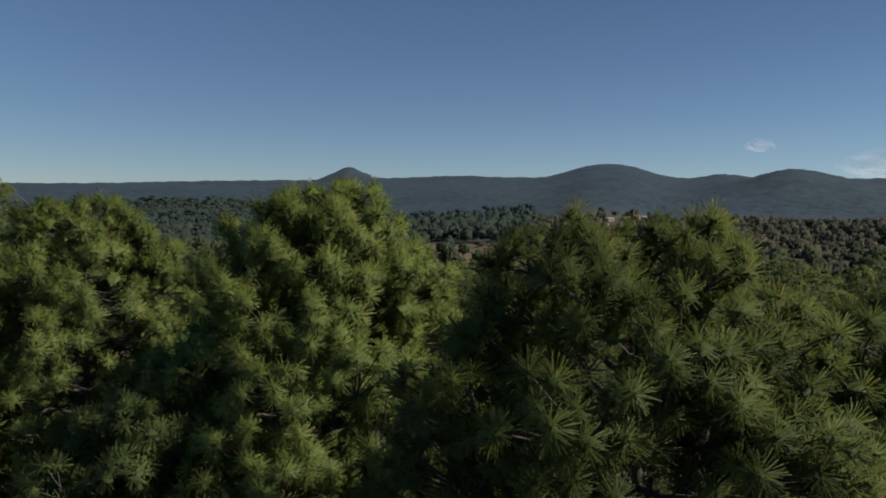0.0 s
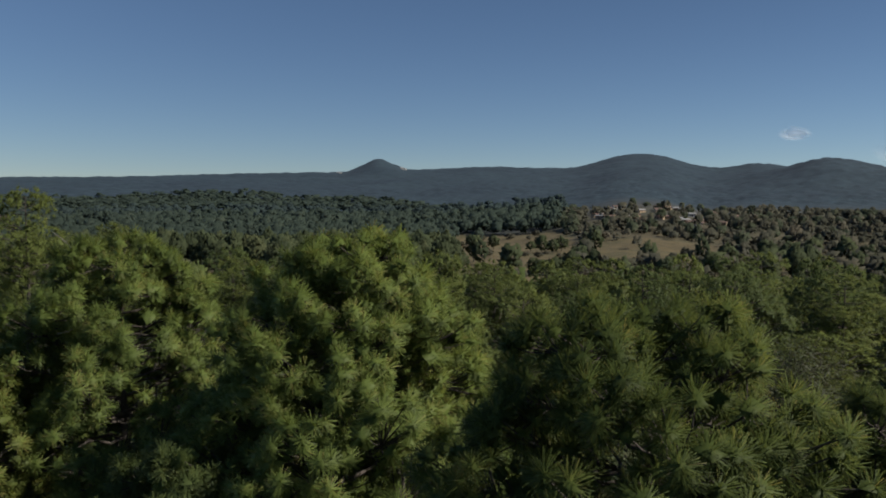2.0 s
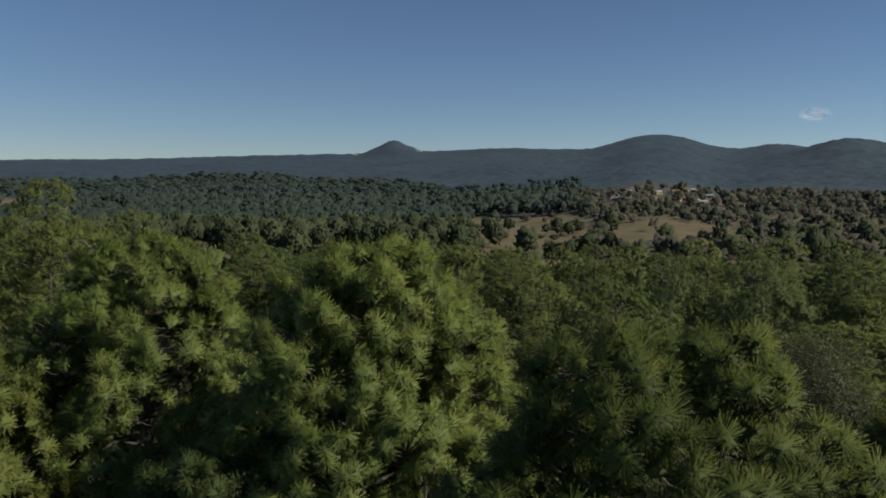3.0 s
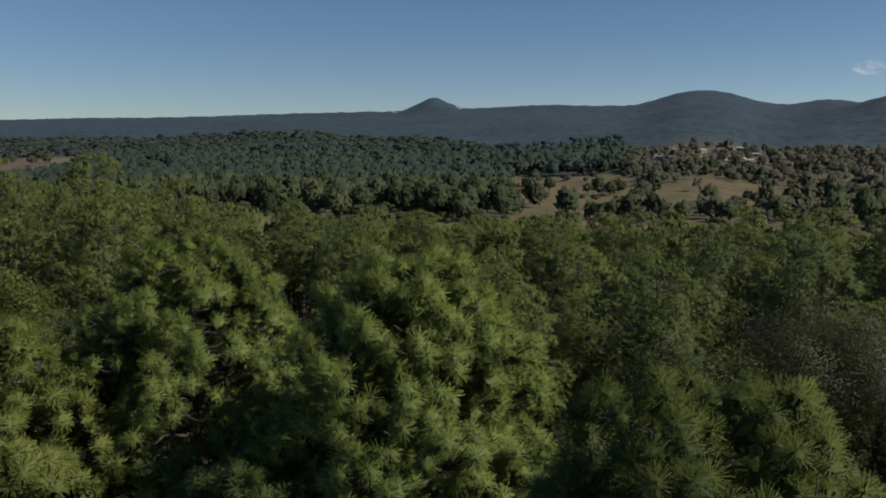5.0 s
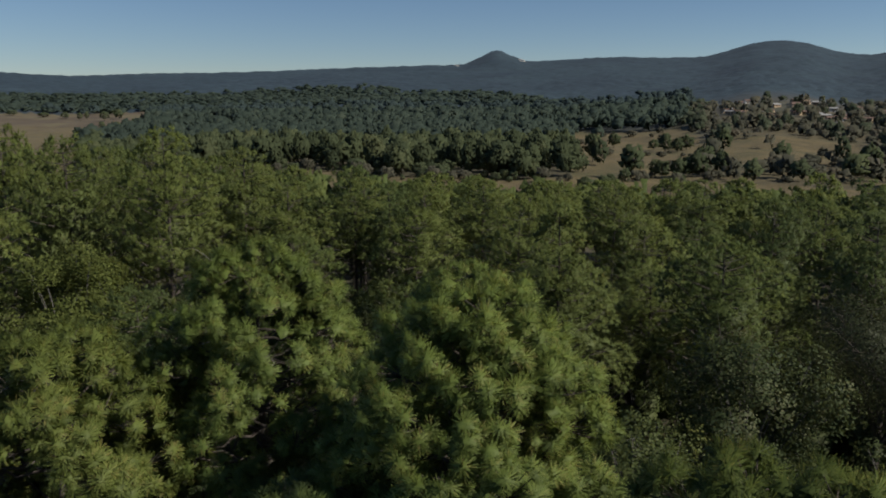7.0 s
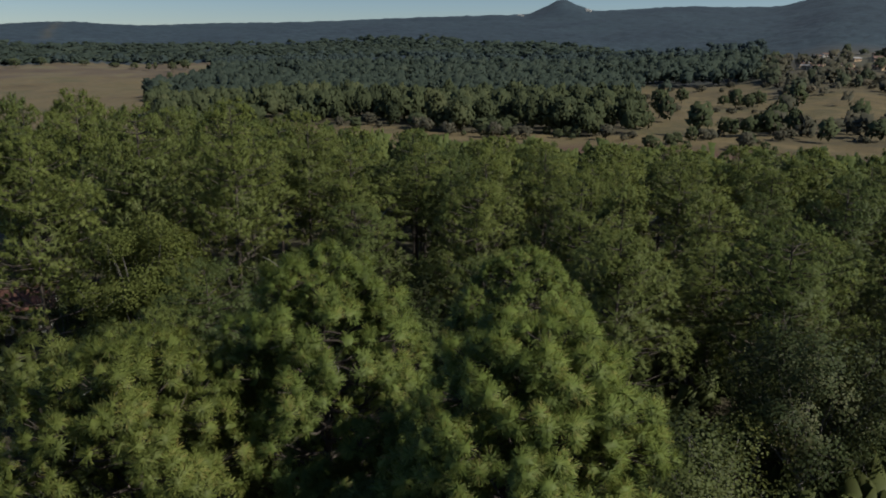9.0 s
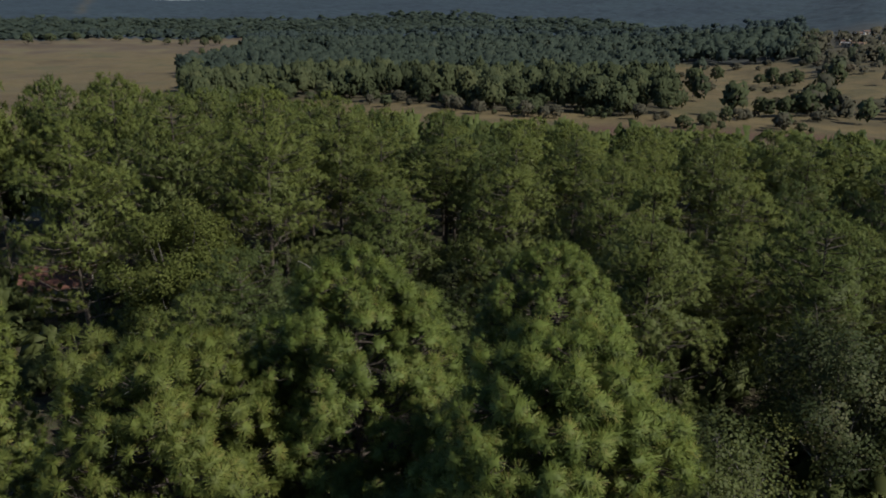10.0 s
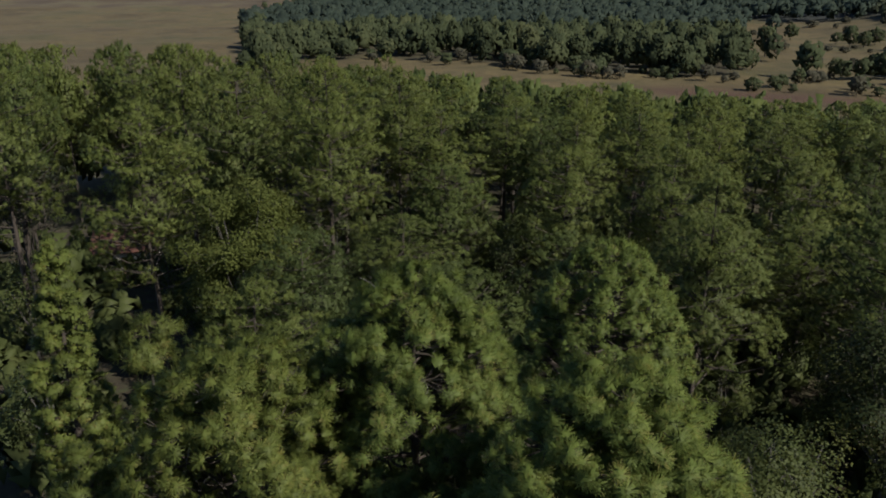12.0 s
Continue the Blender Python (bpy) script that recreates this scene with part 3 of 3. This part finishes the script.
def grove_pine(kind, x, y, top, spin, radius=4.4):
    row = sum(math.hypot(x, y) > least for least, *_ in FINENESS) - 1
    model, height = MODELS[kind + 5 * row]
    size = tall(x, y, top) / height
    wide = radius / SHAPES[kind][2]
    return copy_thing(model, pose(*stand(x, y), 0, 0, spin) @ Matrix.Diagonal((wide, wide, size, 1)))


PLACED = [(0, -8.0, 91.7, 10.6, 60), (4, 22.2, 104.5, 11.6, 10), (0, -7.6, 57.5, 13.4, 40), (2, 16.4, 58.6, 13.2, 80), (2, -25.2, 56.5, 10.1, 130),
          (0, -39.3, 77.5, 12.4, 300), (4, -1.4, 79.0, 12.2, 220)]
PLACED2 = [(4, -44.5, 56.5, 13.0, 50), (1, -26.5, 74.3, 11.1, 33), (2, 6.2, 73.8, 9.8, 270), (0, 1.4, 64.0, 11.3, 95), (1, -51.0, 56.2, 18.4, 20), (4, -39.5, 49.5, 17.9, 140), (0, -40.6, 49.0, 15.2, 250), (4, 16.3, 72.4, 12.0, 310), (0, 44.0, 115.6, 11.1, 190), (1, 27.0, 66.0, 12.5, 45), (2, 34.0, 88.0, 11.0, 66)]
taken = [(-3.4, 42.6), (1.95, 9.3), (4.9, 9.6), (-2.55, 14.3), (-8.5, 18.1), (-12.4, 15.3), (-7.4, 33.2), (-21.0, 20.8), (-25.3, 20.6), (-16.6, 13.9), (5.3, 41.6), (14.3, 46.7), (-31.8, 39.6), (1.6, 28.0), (0, 0), (-60, 56), (-55, 50)]
taken += [(o.location.x, o.location.y) for o, _ in MODELS]
for kind, x, y, top, spin in PLACED + PLACED2:
    grove_pine(kind, x, y, top, spin)
    taken.append((x, y))


def scatter(rng, r0, r1, az0, az1, gap, tries, used):
    """Places in a sector, none nearer than gap to another."""
    out, have = [], [Vector((x, y)) for x, y in used]
    for _ in range(tries):
        r = math.sqrt(rng.uniform(r0 * r0, r1 * r1))
        a = math.radians(rng.uniform(az0, az1))
        p = Vector((r * math.sin(a), r * math.cos(a)))
        if all((p - q).length_squared > gap * gap for q in have):
            have.append(p)
            out.append((p.x, p.y))
    return out


rng = random.Random(5)
for x, y in scatter(rng, 34, 136, -57, 31, 7.2, 4600, taken):
    r, az = math.hypot(x, y), math.degrees(math.atan2(x, y))
    top = 11.4 - 3.0 * max(0, (r - 60) / 50) + rng.uniform(-2.2, 1.0) + (3.0 if az < -30 else 0.0) * min(1, max(0, (r - 40) / 30))
    if r < 62:
        top -= 1.5
    if r > 66:
        top = min(float(treeline(x, y)) - rng.uniform(-0.2, 2.6), float(land(x, y)) + 24)
    if (-52.0 < az < -43.0 and r < 96) or (az < -43.0 and r < 58) or (az > 6.0 and r < 54):
        continue
    grove_pine(rng.choice((2, 2, 4, 2, 0) if az > 3 else (0, 1, 1, 2, 4)), x, y, top, rng.uniform(0, 360), rng.uniform(3.7, 4.8))

# ---- broad-leaved trees among the pines ----
leafy(stand(6.6, 41.4), tall(6.6, 41.4, 9.2), 4.6, 9.0, 51, "dark glossy evergreen oak with light-catching leaves", "oak_tree", OAK_LEAVES, OAK_BARK, leaves=20000, size=0.17, lumps=60, clump=0.27)
leafy(stand(14.3, 46.7), tall(14.3, 46.7, 10.4), 5.5, 8.0, 52, "greyish half-bare tree with dry leaves", "dry_tree", GREY_LEAVES, BARK, leaves=34000, size=0.12, lumps=44, twigs=300)


leafy(stand(-31.8, 39.6), tall(-31.8, 39.6, 12.0), 4.6, 11.0, 53, "broad green oak with small dense leaves", "oak_tree", FOREST_LEAVES, OAK_BARK, leaves=36000, size=0.16, lumps=85, clump=0.25)
leafy(stand(1.6, 28.0), tall(1.6, 28.0, 9.6), 3.2, 7.0, 54, "small-leaved grey-green shrub tree", "shrub_tree", GREEN_LEAVES, OAK_BARK, leaves=11000, size=0.13, lumps=30)
leafy(stand(-57.0, 43.0), tall(-57.0, 43.0, 11.4), 4.2, 9.0, 55, "grey half-bare tree with thin twigs", "dry_tree", GREY_LEAVES, BARK, leaves=3200, size=0.2, twigs=260)


# ---- small oaks under and between the pines ----
UNDER = [leafy(stand(x, y), h, 2.4, h * 0.75, seed, "small leafy oak in the shade of the pines", "small_oak", mat, OAK_BARK, leaves=3400, size=0.17, lumps=22, twigs=24, clump=0.33)
         for x, y, h, seed, mat in ((-13.0, 27.0, 8.0, 81, GREEN_LEAVES), (-1.5, 33.5, 7.0, 82, OAK_LEAVES), (-27.0, 30.0, 7.5, 83, OAK_LEAVES))]
taken += [(o.location.x, o.location.y) for o in UNDER]
for x, y in scatter(random.Random(15), 22, 76, -54, 26, 4.2, 1000, taken):
    size = rng.uniform(0.7, 1.15)
    if -51.5 < math.degrees(math.atan2(x, y)) < -45.0 and math.hypot(x, y) > 34:
        continue
    copy_thing(rng.choice(UNDER), pose(*stand(x, y), 0, 0, rng.uniform(0, 360)) @ Matrix.Diagonal((size, size, size * rng.uniform(0.8, 1.1), 1)))


# ---- far woods ----
def far_crown(rng, lumps, size, up=0.1, fine=False, low=False):
    """One far tree, unit height and width: lumps of foliage set close over a rounded crown. Vertices, triangles and normals."""
    d = unit(rng.normal(size=(lumps, 3)) + (0, 0, 0.25))
    bulge = 1 + 0.22 * np.sin(d[:, 0] * 5 + rng.uniform(0, 6)) * np.sin(d[:, 1] * 5 + rng.uniform(0, 6)) + 0.12 * np.sin(d[:, 2] * 7 + rng.uniform(0, 6))
    tall_, mid = (0.42, 0.52) if low else (0.39, 0.58)
    c = d * (bulge * rng.uniform(0.7, 1.0, lumps))[:, None] * (0.44, 0.44, tall_) + (0, 0, mid)
    c[:, :2] *= (1.12 - (0.2 if low else 0.24) * np.clip((c[:, 2:3] - 0.45) / 0.55, 0, 1))
    if fine:
        return tetra(rng, c, size * rng.uniform(0.7, 1.3, lumps), np.array([0, 0, mid - 0.12]))
    return puffs(rng, c, size * rng.uniform(0.7, 1.3, lumps), np.array([0, 0, 0.42]), 0.5, 0.8, up, 0.62)


def wood_mass(name, label, places, crowns, mat, seed, wide, height, limit=None, vary=0.2, up=0.12):
    """Many far trees in one mesh, each turned, scaled and tinted for itself."""
    rng = np.random.RandomState(seed)
    vs, fs, ts, ns, count = [], [], [], [], 0
    for x, y in places:
        v, f, nv = crowns[rng.randint(len(crowns))]
        fs.append(f + count)
        count += len(v)
        a = rng.uniform(0, 6.28)
        h = rng.uniform(*height)
        if limit:
            h = min(h, max(3.5, float(limit(x, y) - land(x, y)) * rng.uniform(0.86, 1.0)))
        w = rng.uniform(*wide) * (0.6 + 0.4 * h / height[1])
        c, s = math.cos(a) * w, math.sin(a) * w
        vs.append(np.stack([v[:, 0] * c - v[:, 1] * s + x, v[:, 0] * s + v[:, 1] * c + y, v[:, 2] * h], 1))
        c, s = math.cos(a), math.sin(a)
        ns.append(unit(np.stack([nv[:, 0] * c - nv[:, 1] * s, nv[:, 0] * s + nv[:, 1] * c, nv[:, 2] + up], 1)))
        ts.append(np.clip(rng.normal(0.45, vary) + np.repeat(rng.normal(0, 0.1, len(v) // 2), 2), 0, 1))
    v, t = np.concatenate(vs), np.concatenate(ts)
    z = np.repeat(land([p[0] for p in places], [p[1] for p in places]), [len(q) for q in vs])
    v[:, 2] += z
    return tagged(new(name, from_arrays(name, v, np.concatenate(fs), mat, t, normals=np.concatenate(ns))), label, "woods", kind="stuff")


def strew(seed, r0, r1, az0, az1, cell, keep):
    """Jittered places over a sector, thinned by the fields."""
    rng = np.random.RandomState(seed)
    n = int(math.radians(az1 - az0) * 0.5 * (r1 * r1 - r0 * r0) / cell)
    r, a = np.sqrt(rng.uniform(r0 * r0, r1 * r1, n)), np.radians(rng.uniform(az0, az1, n))
    x, y = r * np.sin(a), r * np.cos(a)
    cover = field_cover(x, y)[0]
    ok = rng.uniform(0, 1, n) > cover * keep
    return list(zip(x[ok], y[ok]))


crng = np.random.RandomState(77)
FINE = [far_crown(crng, 240, 0.058, fine=True) for _ in range(8)]
CLOSE = [far_crown(crng, 200, 0.06, fine=True) for _ in range(6)]
PLAIN = [far_crown(crng, 96, 0.095, fine=True) for _ in range(6)]
MIDDLE = [far_crown(crng, 18, 0.18, fine=True) for _ in range(6)]
LOW = [far_crown(crng, 16, 0.20, fine=True, low=True) for _ in range(6)]
wood_mass("grove_edge_woods", "pines sloping down to the meadow", strew(60, 136, 172, -57, 31, 44, 0), CLOSE, NEEDLES_DEEP, 61, (6.5, 9.5), (11, 18), treeline)


def open_side(places, seed):
    """Thins the trees round the village and on the scrubby side of the valley."""
    pick = random.Random(seed)
    out = []
    for x, y in places:
        az, r = math.degrees(math.atan2(x, y)), math.hypot(x, y)
        share = 1.0 if az < 4.5 else (0.05 if az < 14.5 and 600 < r < 870 else 0.13 if r < 405 and az < 14 else 0.14 if r < 870 else 0.5)
        if pick.random() < share:
            out.append((x, y))
    return out


def wooded(az0, az1):
    return lambda p: az0 < math.degrees(math.atan2(p[0], p[1])) < az1


FRONT = strew(62, 300, 372, -40, -4, 60, 1.0)
wood_mass("meadow_edge_woods", "dark pines at the edge of the meadow", FRONT, FINE, FAR_HAZE_GREEN, 63, (6.5, 12), (6, 17), vary=0.28)
wood_mass("valley_woods", "dense pine woods across the meadow", [p for p in open_side(strew(70, 320, 460, -57, 31, 66, 1.0), 3) if math.hypot(*p) > 372 or not wooded(-40, -4)(p)], PLAIN, FAR_HAZE_GREEN, 71, (7.5, 11.5), (7, 15))
wood_mass("village_woods", "loose woods round the village", [p for p in open_side(strew(79, 460, 810, 3, 31, 70, 1.0), 4)], PLAIN, VALLEY_GREEN, 66, (5, 10), (4, 10), up=0.7)
wood_mass("slope_woods", "pine woods rising behind the meadow", strew(64, 460, 860, -57, 3, 80, 1.0), MIDDLE, SLOPE_HAZE_GREEN, 65, (8, 12), (8, 13))
fade = random.Random(31)
wood_mass("hill_woods", "woods on the lower hills, coloured blue-green for haze", [p for p in strew(66, 840, 1060, -57, 31, 110, 1.0) if math.hypot(*p) < 860 + 200 * fade.random() and not wooded(3.5, 31)(p)], MIDDLE, HILL_HAZE_GREEN, 67, (8, 12), (6, 10), vary=0.12)
UPLAND = [far_crown(crng, 11, 0.24, fine=True, low=True) for _ in range(6)]
wood_mass("upland_woods", "green woods on the slope behind the fields", [p for p in strew(76, 1004, 1520, -57, 3, 165, 1.0) if math.hypot(*p) < 960 + (190 + 340 * fade.random()) * float(smooth(3, -24, math.degrees(math.atan2(*p))))], UPLAND, SLOPE_HAZE_GREEN, 78, (13, 18), (6, 9), vary=0.14, up=0.45)
wood_mass("near_undergrowth", "leafy shrubs and saplings under the pines", strew(67, 5, 40, -57, 31, 14, 0), [far_crown(crng, 300, 0.046, fine=True, low=True) for _ in range(4)], GREEN_LEAVES, 68, (1.8, 4.2), (1.2, 4.2))
wood_mass("undergrowth", "green shrubs and saplings under the pines", strew(68, 40, 100, -57, 31, 9, 0), LOW, GREEN_LEAVES, 69, (1.8, 4.2), (1.2, 4.2))


# ---- scrub and single trees of the valley ----
def valley_tree(x, y, height, width, seed, label, mat=FAR_HAZE_GREEN, name="meadow_tree"):
    rng = np.random.RandomState(seed)
    tree = tagged(new(name), label, "tree", "trees of the meadow")
    tree.matrix_basis = pose(*stand(x, y))
    v, f, n = far_crown(rng, 150, 0.07, fine=True, low=height < 6)
    part("crown", from_arrays("crown", v * (width, width, height), f, mat, np.clip(np.repeat(rng.normal(0.5, 0.15, len(v) // 4), 4), 0, 1), normals=n), tree)
    v, f = tube(np.array([(0, 0, 0), (0.1, 0, height * 0.3), (0, 0.1, height * 0.7)]), np.array([0.022, 0.016, 0.006]) * height, 6)
    part("trunk", from_arrays("trunk", v, f, BARK, shade=True), tree)
    return tree


vrng = random.Random(21)
GLADE_TREES = [(1.4, 340, 7, 6), (-2.9, 405, 15, 9), (-3.6, 350, 8, 6), (2.0, 482, 11, 9), (2.8, 474, 8, 8), (3.4, 486, 9, 9), (1.2, 500, 7, 7), (-1.5, 520, 10, 8), (0.3, 372, 4, 4), (3.6, 400, 5, 6), (5.0, 440, 10, 8), (5.8, 455, 12, 9)]
FIELD_TREES = [(-39.0, 930, 7, 9), (-40.2, 955, 6, 12), (-38.1, 900, 8, 6), (-37.7, 905, 9, 5), (-36.0, 970, 6, 14), (-42.0, 980, 6, 12), (-44.5, 985, 9, 10), (-46.0, 960, 11, 12), (-47.3, 930, 12, 12), (-37.2, 500, 14, 12), (-35.6, 520, 11, 11), (-34.4, 540, 10, 12), (-36.4, 470, 6, 8), (-14.0, 318, 6, 5), (-8.5, 312, 5, 4)]
for az, r, h, w in GLADE_TREES + FIELD_TREES:
    a = math.radians(az)
    valley_tree(r * math.sin(a), r * math.cos(a), h, w, vrng.randint(0, 9999), "dark round-crowned tree standing on dry meadow grass")
for i in range(16):
    a, r = math.radians(vrng.uniform(-37.5, -33.2)), vrng.uniform(390, 900)
    h = vrng.uniform(4, 11)
    valley_tree(r * math.sin(a), r * math.cos(a), h, h * vrng.uniform(0.7, 1.1), vrng.randint(0, 9999), "dark tree at the edge of a stubble field")
for i in range(46):
    a = math.radians(vrng.uniform(-31, 5))
    r = 322 + 52 * float(smooth(-14, -30, math.degrees(a))) + vrng.uniform(-26, 0) - (14 if math.degrees(a) > -5 else 0)
    h = vrng.uniform(2.0, 6.5)
    valley_tree(r * math.sin(a), r * math.cos(a), h, h * vrng.uniform(0.8, 1.2), vrng.randint(0, 9999), "young bushy pine at the edge of the meadow", FAR_HAZE_GREEN if vrng.random() < 0.6 else SCRUB, "young_pine")
for i in range(44):
    a, r = math.radians(vrng.uniform(-4.4, 6.0)), vrng.uniform(306, 620)
    h = vrng.uniform(1.8, 5.0)
    valley_tree(r * math.sin(a), r * math.cos(a), h, h * vrng.uniform(1.0, 1.6), vrng.randint(0, 9999), "grey-green shrub on dry meadow grass", SCRUB, "meadow_shrub")
wood_mass("bare_valley_trees", "grey half-bare trees round the village", strew(74, 330, 780, 3.5, 28, 420, 0.93), MIDDLE, SCRUB, 75, (6, 9), (5, 10), up=0.7)
wood_mass("valley_scrub", "grey-green scrub and thickets beside the village", [p for p in strew(72, 330, 860, 3.5, 31, 105, 1.0) if not (wooded(5, 13.5)(p) and math.hypot(*p) > 640)], LOW, SCRUB, 73, (3.5, 8), (2, 5.5), up=0.7)


# ---- houses ----
def box(v0, v1):
    (x0, y0, z0), (x1, y1, z1) = v0, v1
    v = [(x0, y0, z0), (x1, y0, z0), (x1, y1, z0), (x0, y1, z0), (x0, y0, z1), (x1, y0, z1), (x1, y1, z1), (x0, y1, z1)]
    return v, [(3, 2, 1, 0), (4, 5, 6, 7), (0, 1, 5, 4), (1, 2, 6, 5), (2, 3, 7, 6), (3, 0, 4, 7)]


def house(x, y, turn, wide, deep, high, wall_mat, roof_mat, label, pitch=0.32):
    """Walls with gables, a two-sided roof slab with eaves, a door and windows set into the front."""
    home = tagged(new("house"), label, "house", "houses of the valley")
    home.matrix_basis = pose(x, y, float(land(x, y)) - 0.3, 0, 0, turn)
    w, d, h, rise = wide / 2, deep / 2, high + 0.3, deep / 2 * pitch
    v = [(-w, -d, 0), (w, -d, 0), (w, d, 0), (-w, d, 0), (-w, -d, h), (w, -d, h), (w, d, h), (-w, d, h), (-w, 0, h + rise), (w, 0, h + rise)]
    me = bpy.data.meshes.new("wall")
    me.from_pydata(v, [], [(0, 1, 5, 4), (2, 3, 7, 6), (1, 2, 6, 9, 5), (3, 0, 4, 8, 7)])
    me.materials.append(wall_mat)
    part("wall", me, home)
    e, t = 0.45, 0.16
    for sy in (-1, 1):
        lo, top = h - e * pitch, h + rise
        v = [(-w - e, sy * (d + e), lo), (w + e, sy * (d + e), lo), (w + e, 0, top), (-w - e, 0, top)]
        v = v + [(a, b, c + t) for a, b, c in v]
        me = bpy.data.meshes.new("roof")
        me.from_pydata(v, [], [(3, 2, 1, 0), (4, 5, 6, 7), (0, 1, 5, 4), (1, 2, 6, 5), (2, 3, 7, 6), (3, 0, 4, 7)])
        me.materials.append(roof_mat)
        part("roof", me, home)
    for name, x0, wd, z0, z1, mat in (("door", -w * 0.15, 1.0, 0.3, 2.35, DOOR_WOOD), ("window", -w * 0.65, 1.1, 1.25, 2.3, DARK_GLASS), ("window", w * 0.45, 1.1, 1.25, 2.3, DARK_GLASS)):
        v, f = box((x0, -d - 0.04, z0), (x0 + wd, -d + 0.02, z1))
        me = bpy.data.meshes.new(name)
        me.from_pydata(v, [], f)
        me.materials.append(mat)
        part(name, me, home)
    return home


house(-64.3, 60.2, 38, 6.0, 5.6, 2.8, PLASTER, TILES, "pale house with a red tiled roof under the pines", 0.5)
hrng = random.Random(8)
for i in range(42):
    a, r = math.radians(hrng.uniform(4.6, 15.5)), hrng.uniform(630, 790)
    white = hrng.random() < 0.35
    house(r * math.sin(a), r * math.cos(a), hrng.uniform(-30, 40), hrng.uniform(4.5, 8), hrng.uniform(4, 6), hrng.uniform(2.3, 2.9), PLASTER if white else OCHRE, hrng.choice((OLD_TILES, OLD_TILES, SHEET)), "white house among trees" if white else "ochre house among trees")
for i in range(7):
    a, r = math.radians(hrng.uniform(-48, -43.5)), hrng.uniform(1015, 1060)
    house(r * math.sin(a), r * math.cos(a), hrng.uniform(-10, 60), hrng.uniform(9, 17), 8, 3.2, PLASTER, SHEET, "low pale farm building at the edge of the field")
for i in range(6):
    a, r = math.radians(hrng.choice((-13.3, -12.9, -12.6, -8.2)) + hrng.uniform(-0.25, 0.25)), hrng.uniform(2380, 2480)
    house(r * math.sin(a), r * math.cos(a), hrng.uniform(-20, 20), hrng.uniform(7, 12), 7, 4.0, PLASTER, SHEET, "pale house high on the wooded ridge")


# ---- clouds ----
def cloud_material():
    """Thin white vapour that thins out towards the cloud's rim."""
    m, nodes, links, bsdf = material("cloud")
    tc, flat, length = nodes.new("ShaderNodeTexCoord"), nodes.new("ShaderNodeVectorMath"), nodes.new("ShaderNodeVectorMath")
    flat.operation, length.operation = "MULTIPLY", "LENGTH"
    flat.inputs[1].default_value = (1, 0, 1)
    links.new(tc.outputs["Object"], flat.inputs[0])
    n = noise_node(nodes, links, 1.6, 5.0, 0.6)
    links.new(flat.outputs[0], length.inputs[0])
    add = nodes.new("ShaderNodeMath")
    add.operation = "MULTIPLY_ADD"
    add.inputs[1].default_value = 0.55
    links.new(n, add.inputs[0])
    links.new(length.outputs["Value"], add.inputs[2])
    clear, thin, back, both = nodes.new("ShaderNodeBsdfTransparent"), nodes.new("ShaderNodeMixShader"), nodes.new("ShaderNodeBsdfTranslucent"), nodes.new("ShaderNodeAddShader")
    bsdf.inputs["Base Color"].default_value = (0.9, 0.88, 0.86, 1)
    bsdf.inputs["Roughness"].default_value = 1.0
    back.inputs["Color"].default_value = (0.9, 0.88, 0.86, 1)
    links.new(bsdf.outputs[0], both.inputs[0])
    links.new(back.outputs[0], both.inputs[1])
    links.new(ramp(nodes, links, add.outputs[0], [(0.12, (0.46, 0.46, 0.46)), (0.98, (0, 0, 0))]), thin.inputs[0])
    links.new(clear.outputs[0], thin.inputs[1])
    links.new(both.outputs[0], thin.inputs[2])
    links.new(thin.outputs[0], nodes["Material Output"].inputs["Surface"])
    return m


CLOUD = cloud_material()


def cloud(x, y, z, wide, high, seed, label):
    rng = np.random.RandomState(seed)
    bm = bmesh.new()
    bmesh.ops.create_icosphere(bm, subdivisions=4, radius=1.0)
    for v in bm.verts:
        v.co *= 1 + 0.18 * noise.noise(v.co * 1.7 + Vector((seed * 3.1, 0, 0)))
        v.co.z = max(v.co.z, -0.55)
    me = bpy.data.meshes.new("cloud")
    bm.to_mesh(me)
    bm.free()
    me.polygons.foreach_set("use_smooth", np.ones(len(me.polygons), bool))
    me.materials.append(CLOUD)
    ob = tagged(new("cloud", me), label, "cloud", kind="structure")
    ob.matrix_basis = pose(x, y, z, 0, 0, -math.degrees(math.atan2(x, y))) @ Matrix.Diagonal((wide / 2, wide / 3, high / 2, 1))
    return ob


cloud(1438, 4264, 397, 230, 100, 1, "small thin white cloud low in the blue sky")
cloud(1990, 4060, 290, 640, 200, 2, "low white cloud over the far hills")
